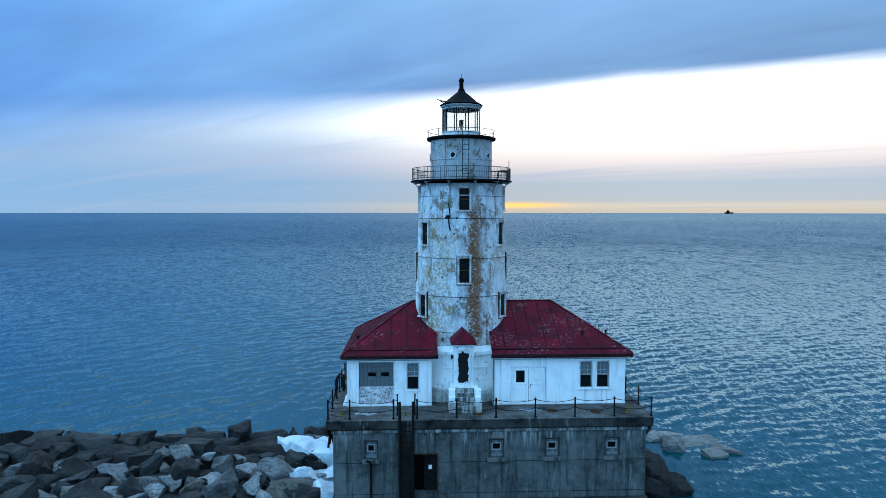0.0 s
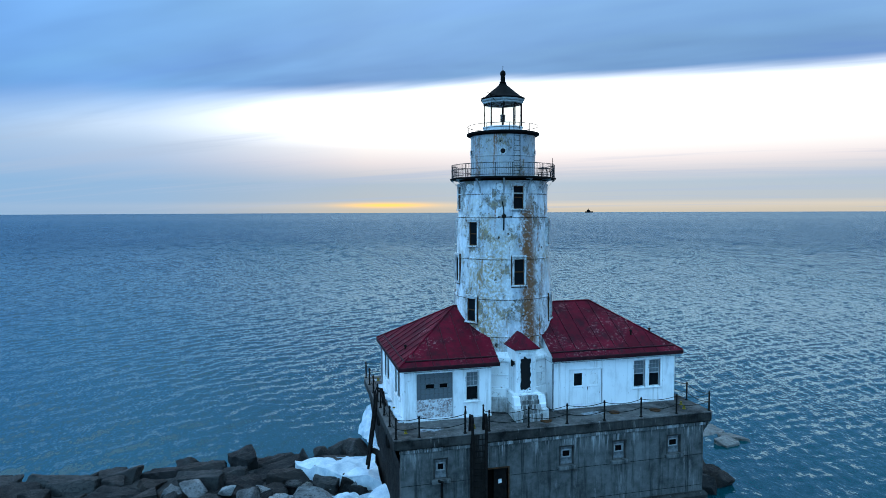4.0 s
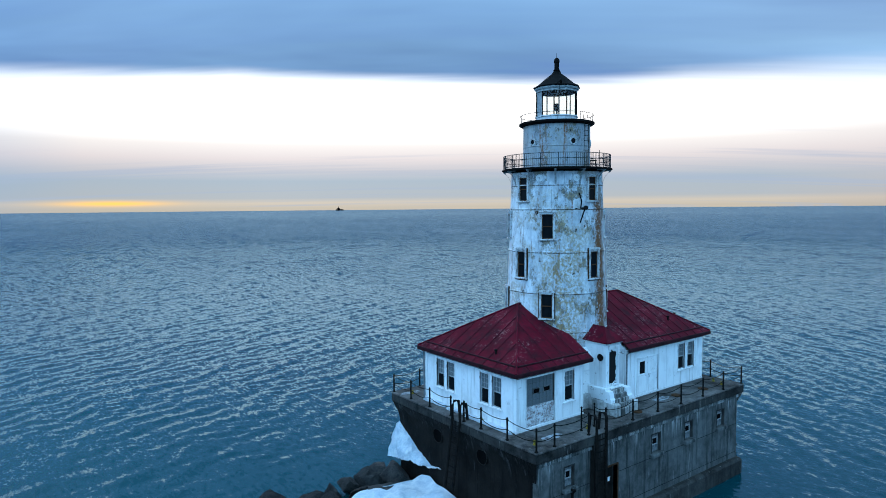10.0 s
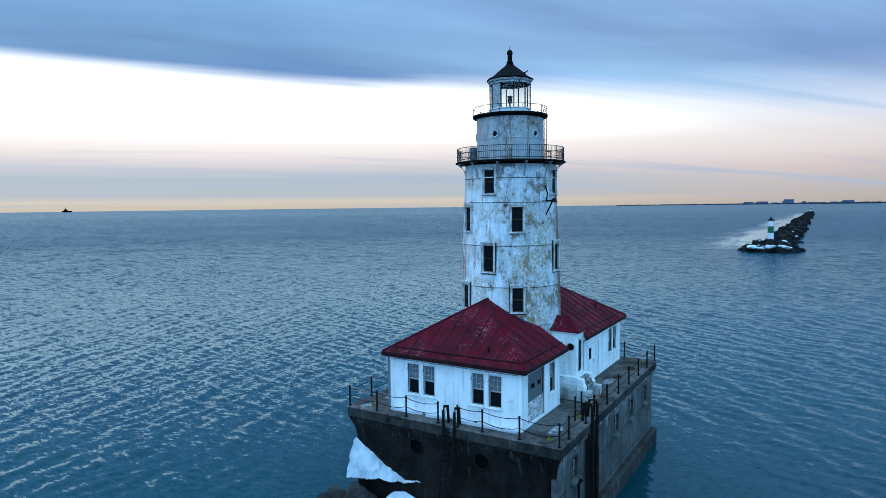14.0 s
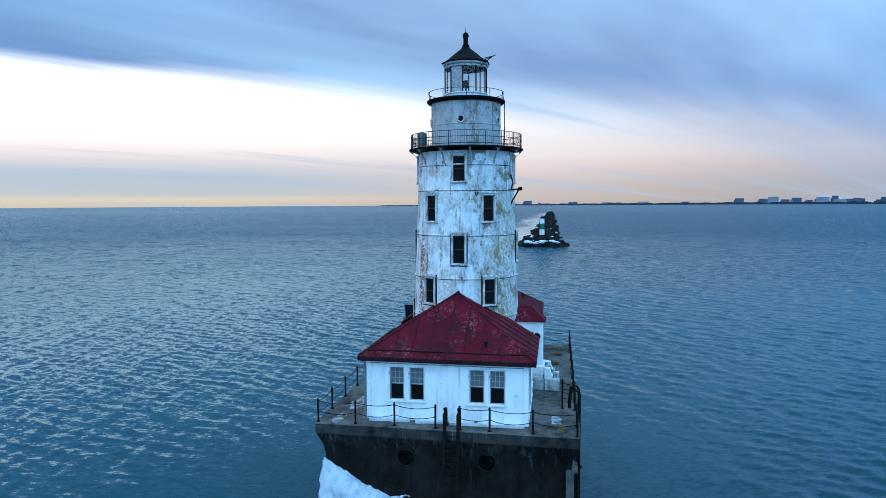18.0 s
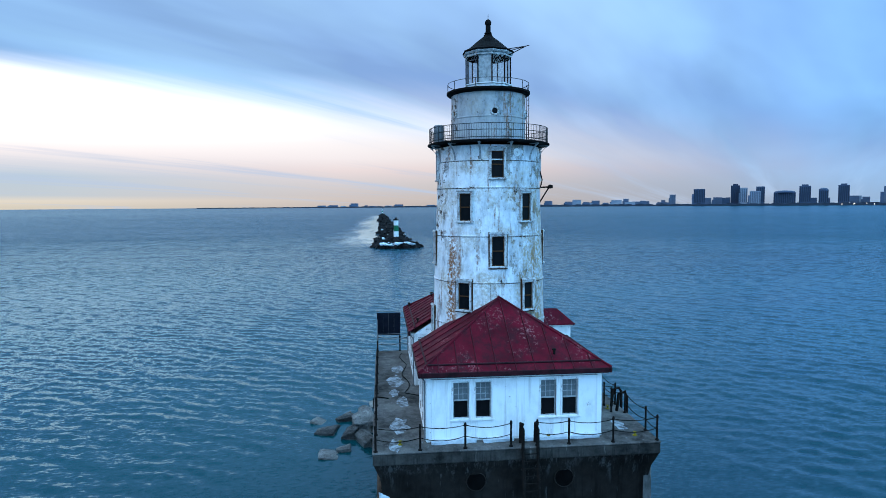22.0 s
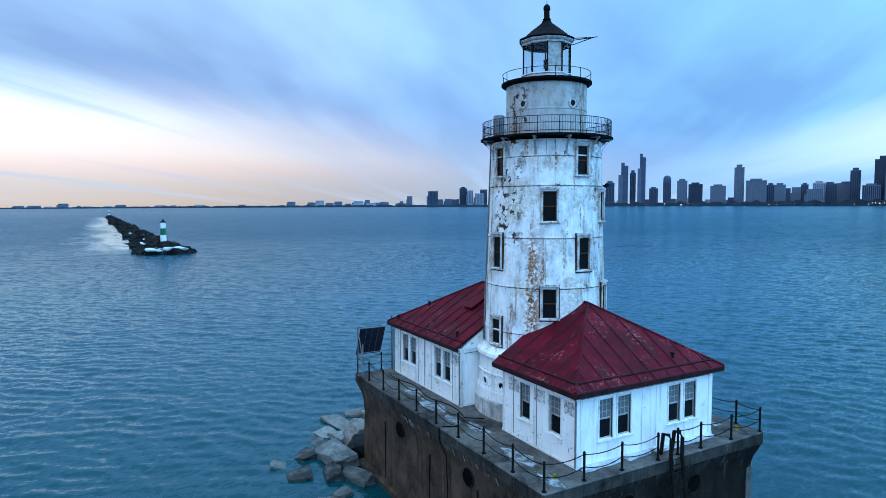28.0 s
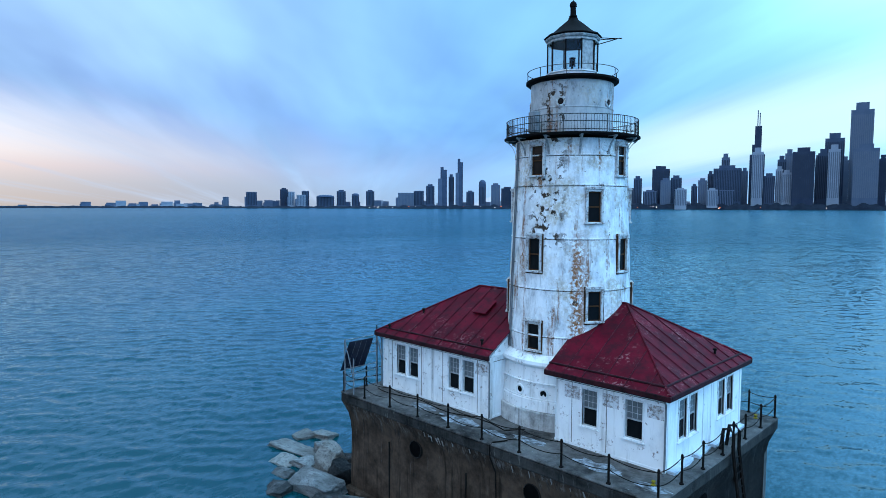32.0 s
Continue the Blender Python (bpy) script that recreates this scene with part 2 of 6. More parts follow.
    flake = calc(t, "MAXIMUM", flake, calc(t, "MULTIPLY", near(100.0, 26.0, 13.9, 20.4), rescale(t, chip, 0.545, 0.565)))
    c = blend(t, flake, c, (0.05, 0.032, 0.022))
    put(t, b, "Base Color", c)
    put(t, b, "Roughness", rescale(t, dirt, 0.3, 0.7, 0.75, 0.45))
    bump_to(t, b, calc(t, "ADD", fine, calc(t, "MULTIPLY", flake, -0.6)), 0.35, 0.02)
    return m


def board_paint(name, tint, wear, under=(0.17, 0.12, 0.10)):
    """White paint on boarded walls, scuffed and flaked a little."""
    m, t, b = material(name)
    dirt = noise_of(t, 1.3, 6, 0.65, (1.0, 1.0, 0.6), seed=4.0)
    fine = noise_of(t, 9.0, 5, 0.7, seed=11.0)
    c = ramp(t, dirt, [(0.28, tuple(v * 0.8 for v in tint)), (0.5, tint), (0.75, tuple(min(0.9, v * 1.04) for v in tint))])
    drip = calc(t, "MULTIPLY", rescale(t, noise_of(t, 1.0, 5, 0.7, (3.5, 3.5, 0.2), seed=8.0), 0.54, 0.70), 0.6)
    c = blend(t, drip, c, (0.36, 0.34, 0.31))
    flake = calc(t, "MULTIPLY", rescale(t, noise_of(t, 3.2, 6, 0.75, seed=17.0), 0.63 - wear, 0.66 - wear), rescale(t, fine, 0.4, 0.6))
    c = blend(t, calc(t, "MULTIPLY", flake, 0.9), c, under)
    put(t, b, "Base Color", c)
    put(t, b, "Roughness", 0.62)
    bump_to(t, b, fine, 0.2, 0.01)
    return m


def roof_metal():
    m, t, b = material("red_roof_metal")
    big = noise_of(t, 0.8, 5, 0.6, seed=1.0)
    fine = noise_of(t, 6.0, 6, 0.75, (1, 1, 1), seed=6.0)
    c = ramp(t, big, [(0.3, (0.055, 0.002, 0.007)), (0.5, (0.11, 0.003, 0.012)), (0.72, (0.16, 0.006, 0.018))])
    rnd = t.nodes.new("ShaderNodeObjectInfo").outputs["Random"]
    c = blend(t, calc(t, "MULTIPLY", rnd, 0.35), c, (0.055, 0.004, 0.008))
    worn = calc(t, "MULTIPLY", rescale(t, fine, 0.54, 0.61), rescale(t, noise_of(t, 0.55, 4, 0.6, seed=12.0), 0.50, 0.60))
    c = blend(t, calc(t, "MULTIPLY", worn, 0.75), c, (0.30, 0.15, 0.15))
    dark = rescale(t, noise_of(t, 1.5, 6, 0.75, (1.0, 1.0, 0.6), seed=18.0), 0.47, 0.62)
    c = blend(t, calc(t, "MULTIPLY", dark, 0.75), c, (0.03, 0.008, 0.011))
    put(t, b, "Base Color", c)
    put(t, b, "Roughness", 0.6)
    put(t, b, "Specular IOR Level", 0.06)
    bump_to(t, b, calc(t, "ADD", fine, big), 0.3, 0.02)
    return m


def concrete(name, a, c2, streaks=0.5, chalk=0.5, drips=0.0):
    m, t, b = material(name)
    big = noise_of(t, 0.45, 6, 0.65, seed=1.0)
    mid = noise_of(t, 2.5, 6, 0.7, seed=7.0)
    fine = noise_of(t, 26.0, 4, 0.7, seed=13.0)
    c = ramp(t, calc(t, "ADD", calc(t, "MULTIPLY", big, 0.6), calc(t, "MULTIPLY", mid, 0.4)), [(0.38, a), (0.60, c2)])
    run = calc(t, "MULTIPLY", rescale(t, noise_of(t, 1.0, 6, 0.75, (3.2, 3.2, 0.16), seed=19.0), 0.52, 0.66), streaks)
    c = blend(t, run, c, tuple(v * 0.35 for v in a))
    if drips:
        zed = nd(t, "ShaderNodeSeparateXYZ", i0=t.nodes.new("ShaderNodeTexCoord").outputs["Object"]).outputs[2]
        fall = rescale(t, calc(t, "ADD", zed, calc(t, "MULTIPLY", noise_of(t, 1.0, 4, 0.7, (1.1, 1.1, 0.02), seed=41.0), 4.0)), 6.2, 7.2)
        fall = calc(t, "MULTIPLY", fall, rescale(t, noise_of(t, 1.0, 6, 0.75, (5.0, 5.0, 0.35), seed=43.0), 0.50, 0.60))
        c = blend(t, calc(t, "MULTIPLY", fall, drips), c, (0.40, 0.40, 0.39))
    pale = calc(t, "MULTIPLY", rescale(t, noise_of(t, 1.4, 6, 0.75, (2.5, 2.5, 0.3), seed=27.0), 0.60, 0.70), chalk)
    c = blend(t, pale, c, (0.33, 0.33, 0.32))
    put(t, b, "Base Color", c)
    put(t, b, "Roughness", rescale(t, mid, 0.3, 0.7, 0.6, 0.9))
    bump_to(t, b, calc(t, "ADD", mid, calc(t, "MULTIPLY", fine, 0.4)), 0.5, 0.04)
    return m


def stone(name, dark, light, warm):
    """Broken rock: each stone its own tone, bedded, pitted and stained."""
    m, t, b = material(name)
    n = noise_of(t, 1.1, 6, 0.7, seed=3.0)
    f = noise_of(t, 6.0, 8, 0.78, seed=8.0)
    bed = noise_of(t, 1.0, 6, 0.7, (0.8, 1.4, 7.0), seed=15.0)
    rnd = t.nodes.new("ShaderNodeObjectInfo").outputs["Random"]
    tone = calc(t, "ADD", calc(t, "MULTIPLY", calc(t, "ADD", calc(t, "MULTIPLY", n, 0.6), calc(t, "MULTIPLY", f, 0.4)), 0.8), calc(t, "MULTIPLY", rnd, 0.36))
    c = ramp(t, tone, [(0.40, dark), (0.58, tuple(0.4 * (u + v) for u, v in zip(dark, light))), (0.76, light)])
    c = blend(t, calc(t, "MULTIPLY", rescale(t, calc(t, "FRACT", calc(t, "MULTIPLY", rnd, 7.3)), 0.6, 1.0), 0.7), c, warm)
    c = blend(t, calc(t, "MULTIPLY", rescale(t, f, 0.50, 0.60), 0.75), c, dark)
    c = blend(t, calc(t, "MULTIPLY", rescale(t, bed, 0.54, 0.64), 0.5), c, dark)
    put(t, b, "Base Color", c)
    put(t, b, "Roughness", rescale(t, n, 0.3, 0.7, 0.9, 0.55))
    put(t, b, "Specular IOR Level", 0.25)
    bump_to(t, b, calc(t, "ADD", calc(t, "ADD", n, calc(t, "MULTIPLY", f, 0.8)), calc(t, "MULTIPLY", bed, 0.5)), 1.0, 0.14)
    return m


def water():
    m, t, b = material("lake_water")
    co = t.nodes.new("ShaderNodeTexCoord").outputs["Object"]

    def wave(scale, stretch, turn, detail=3.0, seed=0.0, out=0):
        mp = nd(t, "ShaderNodeMapping", Vector=co, Rotation=(0, 0, radians(turn)), Scale=stretch, Location=(seed, seed, 0))
        return nd(t, "ShaderNodeTexNoise", Vector=mp.outputs[0], Scale=scale, Detail=detail, Roughness=0.7, Distortion=0.25).outputs[out]

    # ripples as a field of small slopes, short-crested, from hand-wide wavelets to gust lanes
    place = nd(t, "ShaderNodeSeparateXYZ", i0=co).outputs
    off = calc(t, "ADD", place[1], calc(t, "MULTIPLY", calc(t, "SUBTRACT", wave(0.03, (0.4, 1.6, 1), 0, 4.0, 23.0), 0.5), 45.0))
    lee = calc(t, "MULTIPLY", calc(t, "MULTIPLY", rescale(t, place[0], 196.0, 230.0), rescale(t, place[0], 980.0, 820.0)), calc(t, "MULTIPLY", rescale(t, off, 2.0, 6.0), rescale(t, off, 28.0, 12.0)))
    away = nd(t, "ShaderNodeVectorMath", i0=co)
    away.operation = "LENGTH"
    away = away.outputs["Value"]
    gust = rescale(t, wave(0.02, (1, 0.3, 1), 75, 3.0, 17.0), 0.35, 0.65, 0.75, 1.25)
    gust = calc(t, "MULTIPLY", gust, calc(t, "SUBTRACT", 1.0, calc(t, "MULTIPLY", lee, 0.9)))
    gust = calc(t, "MULTIPLY", gust, rescale(t, away, 350.0, 1400.0, 1.0, 0.3))
    fields = [(wave(4.2, (1.0, 0.5, 1), 35, 3.0, 0.0, 1), rescale(t, away, 30.0, 90.0, 0.52, 0.55)), (wave(1.2, (1.0, 0.4, 1), 32, 3.0, 9.0, 1), rescale(t, away, 50.0, 130.0, 0.2, 1.1)), (wave(0.28, (1.0, 0.4, 1), 40, 5.0, 31.0, 1), rescale(t, away, 90.0, 250.0, 0.0, 1.35))]
    fields = [(nd(t, "ShaderNodeSeparateXYZ", i0=f).outputs, k) for f, k in fields]
    slopes = []
    for i in (0, 1):
        s = 0.0
        for f, k in fields:
            s = calc(t, "ADD", s, calc(t, "MULTIPLY", calc(t, "SUBTRACT", f[i], 0.5), k))
        slopes.append(calc(t, "MULTIPLY", s, gust))
    face = t.nodes.new("ShaderNodeNewGeometry").outputs["Normal"]
    add = nd(t, "ShaderNodeVectorMath", i0=face, i1=nd(t, "ShaderNodeCombineXYZ", i0=slopes[0], i1=slopes[1]).outputs[0])
    nrm = nd(t, "ShaderNodeVectorMath", i0=add.outputs[0])
    nrm.operation = "NORMALIZE"
    patch = wave(0.012, (1, 0.35, 1), 80, 3.0, 11.0)
    shoal = ramp(t, patch, [(0.35, (0.0002, 0.031, 0.040)), (0.65, (0.0003, 0.052, 0.058))])
    body = nd(t, "ShaderNodeBsdfDiffuse", Color=blend(t, rescale(t, away, 60.0, 350.0, 0.0, 0.9), shoal, blend(t, rescale(t, place[1], -250.0, 150.0), (0.001, 0.038, 0.058), (0.003, 0.03, 0.058))))
    rough = calc(t, "MULTIPLY", rescale(t, away, 40.0, 300.0, 0.11, 0.18), calc(t, "SUBTRACT", 1.0, calc(t, "MULTIPLY", lee, 0.6)))
    # reflections are tinted blue in the gloss colour, not only by the sky
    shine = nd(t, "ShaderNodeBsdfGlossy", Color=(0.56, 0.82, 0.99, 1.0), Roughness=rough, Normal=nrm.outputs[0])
    skin = nd(t, "ShaderNodeFresnel", IOR=1.33, Normal=nrm.outputs[0]).outputs[0]
    hold = calc(t, "ADD", rescale(t, away, 45.0, 300.0, 1.25, 0.62), calc(t, "MULTIPLY", lee, 1.1))
    skin = calc(t, "DIVIDE", calc(t, "MULTIPLY", skin, hold), calc(t, "ADD", 1.0, calc(t, "MULTIPLY", skin, 0.55)))
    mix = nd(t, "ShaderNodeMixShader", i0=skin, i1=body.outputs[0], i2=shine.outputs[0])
    t.nodes.remove(b)
    t.links.new(mix.outputs[0], t.nodes["Material Output"].inputs["Surface"])
    return m


M_TOWER = tower_paint()
M_DRUM = tower_paint("greyed_iron_paint", 0.55, 0.5)
M_WALL = board_paint("white_wall_paint", (0.85, 0.86, 0.86), -0.01)
M_WORN = board_paint("flaking_white_paint", (0.83, 0.83, 0.82), 0.05)
M_TRIM = board_paint("white_trim_paint", (0.76, 0.77, 0.77), 0.03)
M_CASING = board_paint("flaked_casing_paint", (0.55, 0.56, 0.56), 0.15)
M_JOINT = simple("grimy_board_joint", (0.10, 0.09, 0.08), (0.28, 0.27, 0.26), 0.8, 0.0, 5.0)
M_ROOF = roof_metal()
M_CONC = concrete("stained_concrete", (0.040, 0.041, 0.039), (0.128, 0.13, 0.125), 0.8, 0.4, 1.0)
# stained concrete; the west and north faces' shade and light also set their tones
M_DARKCONC = concrete("dark_shaded_concrete", (0.0036, 0.003, 0.0026), (0.020, 0.0165, 0.014), 0.6, 0.16, 0.12)
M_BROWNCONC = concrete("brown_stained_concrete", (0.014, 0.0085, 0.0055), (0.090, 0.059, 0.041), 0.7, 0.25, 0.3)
M_DECK = concrete("deck_concrete", (0.014, 0.0128, 0.0118), (0.155, 0.143, 0.134), 0.3, 0.6)
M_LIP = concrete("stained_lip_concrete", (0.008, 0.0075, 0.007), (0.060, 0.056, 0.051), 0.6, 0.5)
M_IRON = simple("black_iron", (0.005, 0.005, 0.005), (0.018, 0.014, 0.012), 0.7, 0.0, 4.0)
M_RUSTIRON = simple("rusty_iron", (0.03, 0.018, 0.012), (0.10, 0.045, 0.02), 0.8, 0.2, 4.0)
M_BLACK = simple("black_roof_paint", (0.003, 0.003, 0.003), (0.010, 0.009, 0.009), 0.7, 0.0, 2.0)
M_DARK = simple("dark_interior", (0.0015, 0.0015, 0.0015), (0.004, 0.004, 0.004), 0.9, 0.0, 1.0)
M_ROCK = stone("limestone_boulder", (0.007, 0.007, 0.0072), (0.36, 0.365, 0.365), (0.13, 0.10, 0.075))
M_DARKROCK = stone("dark_quarry_block", (0.0025, 0.0025, 0.0027), (0.045, 0.044, 0.042), (0.03, 0.022, 0.017))
M_FARROCK = simple("wet_black_rubble", (0.003, 0.003, 0.0035), (0.022, 0.021, 0.021), 0.9, 0.0, 0.3, 0.8, 0.2)
M_PALEROCK = stone("pale_wet_limestone", (0.022, 0.025, 0.025), (0.42, 0.43, 0.42), (0.16, 0.14, 0.11))
M_SNOW = simple("snow_crust", (0.45, 0.55, 0.64), (0.80, 0.85, 0.88), 0.7, 0.0, 2.2, 0.9, 0.12)
M_WATER = water()
for dull in (M_BLACK, M_IRON, M_DARK, M_RUSTIRON):
    dull.node_tree.nodes["Principled BSDF"].inputs["Specular IOR Level"].default_value = 0.03


def glass(name, colour, rough=0.08):
    m, t, b = material(name)
    n = noise_of(t, 2.5, 3)
    put(t, b, "Base Color", ramp(t, n, [(0.3, tuple(v * 0.6 for v in colour)), (0.7, colour)]))
    put(t, b, "Roughness", rough)
    put(t, b, "Specular IOR Level", 0.1)
    return m


M_PANE = glass("dark_window_glass", (0.008, 0.009, 0.010))
M_BLOCK = glass("frosted_wired_glass", (0.145, 0.165, 0.175), 0.35)

# ---- mesh helpers ----


def finish(bm):
    """Smooth shading, with sharp edges kept sharp."""
    bm.normal_update()
    for f in bm.faces:
        f.smooth = True
    for e in bm.edges:
        if len(e.link_faces) != 2 or e.calc_face_angle(0.0) > 0.5:
            e.smooth = False


def part(name, bm, mat, parent=None, label=""):
    finish(bm)
    me = bpy.data.meshes.new(name)
    bm.to_mesh(me)
    bm.free()
    me.materials.append(mat)
    ob = new(name, me)
    ob.parent = parent
    return tagged(ob, label) if label else ob


def thing(name, label, category, group="", kind="", at=(0, 0, 0)):
    ob = new(name)
    ob.location = at
    ob.empty_display_size = 0.2
    return tagged(ob, label, category, group, kind)


def solid(name, bm, mat, label, category="", group="", kind=""):
    return tagged(part(name, bm, mat), label, category, group, kind)


def box(bm, x0, x1, y0, y1, z0, z1, bevel=0.0):
    v = [bm.verts.new((x, y, z)) for z in (z0, z1) for x, y in ((x0, y0), (x1, y0), (x1, y1), (x0, y1))]
    fs = [bm.faces.new([v[i] for i in q]) for q in ((3, 2, 1, 0), (4, 5, 6, 7), (0, 1, 5, 4), (1, 2, 6, 5), (2, 3, 7, 6), (3, 0, 4, 7))]
    if bevel:
        es = list({e for f in fs for e in f.edges})
        bmesh.ops.bevel(bm, geom=es, offset=bevel, segments=1, affect="EDGES")
    return v


def boxes(*list_of, bevel=0.0):
    bm = bmesh.new()
    for b in list_of:
        box(bm, *b, bevel=bevel)
    return bm


def lathe(bm, profile, n=64, a0=0.0, a1=360.0, cap=True):
    full = abs(a1 - a0) >= 359.9
    k = n if full else n + 1
    rings = []
    for r, z in profile:
        rings.append([bm.verts.new((r * math.cos(radians(a0 + (a1 - a0) * i / n)), r * math.sin(radians(a0 + (a1 - a0) * i / n)), z)) for i in range(k)])
    for a, b in zip(rings, rings[1:]):
        for i in range(n):
            j = (i + 1) % k
            bm.faces.new((a[i], a[j], b[j], b[i]))
    if cap and full:
        bm.faces.new(rings[0][::-1])
        bm.faces.new(rings[-1])
    return bm


def tube(bm, pts, r, n=6):
    pts = [Vector(p) for p in pts]
    rings = []
    for i, p in enumerate(pts):
        d = (pts[min(i + 1, len(pts) - 1)] - pts[max(i - 1, 0)]).normalized()
        u = d.orthogonal().normalized() if abs(d.z) > 0.9 else d.cross(Vector((0, 0, 1))).normalized()
        w = d.cross(u)
        rings.append([bm.verts.new(p + r * (math.cos(2 * math.pi * k / n) * u + math.sin(2 * math.pi * k / n) * w)) for k in range(n)])
    for a, b in zip(rings, rings[1:]):
        for k in range(n):
            bm.faces.new((a[k], a[(k + 1) % n], b[(k + 1) % n], b[k]))
    bm.faces.new(rings[0][::-1])
    bm.faces.new(rings[-1])
    return bm


def prism(bm, pts, z0, z1):
    a = [bm.verts.new((x, y, z0)) for x, y in pts]
    b = [bm.verts.new((x, y, z1)) for x, y in pts]
    n = len(pts)
    bm.faces.new(a[::-1])
    bm.faces.new(b)
    for i in range(n):
        bm.faces.new((a[i], a[(i + 1) % n], b[(i + 1) % n], b[i]))
    return bm


def moved(ob, m):
    ob.data.transform(m)
    return ob


def mesh_of(name, bm, mat):
    finish(bm)
    me = bpy.data.meshes.new(name)
    bm.to_mesh(me)
    bm.free()
    me.materials.append(mat)
    return me


def inst(name, me, parent, m=None, label=""):
    ob = new(name, me)
    ob.parent = parent
    if m is not None:
        ob.matrix_basis = m
    return tagged(ob, label) if label else ob


def wall_bm(u0, u1, z0, z1, holes, depth):
    """A wall along local x, its face at y = 0 and its depth towards -y, with openings cut through."""
    us = sorted({u0, u1, *[h[0] for h in holes], *[h[1] for h in holes]})
    zs = sorted({z0, z1, *[h[2] for h in holes], *[h[3] for h in holes]})
    bm = bmesh.new()
    for a, b in zip(us, us[1:]):
        for c, d in zip(zs, zs[1:]):
            if not any(h[0] <= (a + b) / 2 <= h[1] and h[2] <= (c + d) / 2 <= h[3] for h in holes):
                box(bm, a, b, -depth, 0, c, d)
    bmesh.ops.remove_doubles(bm, verts=bm.verts, dist=0.0005)
    return bm


# ---- ground: the lake, one sheet of low waves out to the horizon ----
def lake():
    # finer towards the open lake and the city, coarse behind
    a = np.concatenate([np.linspace(-90, 132, 1450, endpoint=False), np.linspace(132, 270, 170, endpoint=False)]) * math.pi / 180
    n_a = len(a)
    r = [3.0]
    while r[-1] < 4950:
        q = r[-1]
        r.append(q + (0.9 if q < 14 else max(0.28, q * 0.005) if q < 200 else q * 0.0095 if q < 600 else q * 0.03))
    r = np.array(r)
    n_r = len(r)
    rr, aa = np.meshgrid(r, a, indexing="ij")
    x, y = rr * np.cos(aa), rr * np.sin(aa)
    z = np.zeros_like(x)
    gen = np.random.RandomState(5)
    cell = np.maximum(np.gradient(r)[:, None], rr * np.gradient(a)[None, :])
    # wave trains: length, steepness, spread of headings
    for length, steep, spread in ((7.0, 0.015, 20), (4.6, 0.022, 25), (3.4, 0.030, 30), (2.7, 0.042, 30), (2.1, 0.054, 35), (1.7, 0.060, 40), (1.4, 0.060, 45), (1.15, 0.056, 50), (0.95, 0.05, 60)):
        for _ in range(3):
            d = radians(-48 + gen.uniform(-spread, spread))
            k = 2 * math.pi / (length * gen.uniform(0.85, 1.15))
            across = y * math.cos(d) - x * math.sin(d)
            ph = k * (x * math.cos(d) + y * math.sin(d)) + gen.uniform(0, 6.28)
            ph = ph + 1.4 * np.sin(0.17 * k * across + gen.uniform(0, 6.28)) + 0.8 * np.sin(0.31 * k * across + 0.06 * k * x + gen.uniform(0, 6.28))
            swing = 0.65 + 0.35 * np.sin(0.09 * k * across + 0.05 * k * y + gen.uniform(0, 6.28))
            z += 2.3 * steep / k * swing * np.clip(length / cell / 3 - 0.6, 0, 1) * (0.62 - np.sqrt(np.sin(ph / 2) ** 2 + 0.07))
    calm = np.clip((rr - 9) / 12, 0.5, 1)
    z *= calm
    me = bpy.data.meshes.new("water")
    co = np.stack([x, y, z], -1).reshape(-1, 3).astype(np.float32)
    i, j = np.meshgrid(np.arange(n_r - 1), np.arange(n_a), indexing="ij")
    k = (j + 1) % n_a
    quads = np.stack([i * n_a + j, (i + 1) * n_a + j, (i + 1) * n_a + k, i * n_a + k], -1).reshape(-1, 4).astype(np.int32)
    me.vertices.add(len(co))
    me.vertices.foreach_set("co", co.ravel())
    me.loops.add(quads.size)
    me.loops.foreach_set("vertex_index", quads.ravel())
    me.polygons.add(len(quads))
    me.polygons.foreach_set("loop_start", np.arange(0, quads.size, 4, dtype=np.int32))
    me.polygons.foreach_set("use_smooth", np.ones(len(quads), dtype=bool))
    me.update(calc_edges=True)
    me.materials.append(M_WATER)
    tagged(new("water", me), "rippled blue-green lake water under a dawn sky", "lake", kind="structure")


lake()

M_SASHGREY = simple("dulled_sash_paint", (0.16, 0.165, 0.17), (0.4, 0.41, 0.41), 0.7, 0.0, 6.0)
M_INFILL = simple("grimy_glass_block", (0.05, 0.056, 0.06), (0.2, 0.215, 0.22), 0.5, 0.0, 5.0)
M_BAR = simple("weathered_white_sash_paint", (0.22, 0.23, 0.23), (0.5, 0.51, 0.51), 0.7, 0.0, 6.0)
M_GLAZE = simple("grey_sash_paint", (0.05, 0.052, 0.054), (0.24, 0.25, 0.25), 0.7, 0.0, 6.0)

M_LIME = simple("pale_lime_crust", (0.16, 0.155, 0.145), (0.34, 0.33, 0.31), 0.9, 0.0, 6.0)

# ---- the concrete crib ----
DECK = 5.5
X0, X1, Y0, Y1 = -7.7, 10.2, -6.05, 6.05
FRONT_HOLES = [(-5.66, -4.9, 3.25, 4.3), (1.12, 1.98, 3.25, 4.3), (4.2, 5.04, 3.25, 4.3), (7.5, 8.4, 3.25, 4.3), (-2.95, -1.72, 1.35, 3.45)]


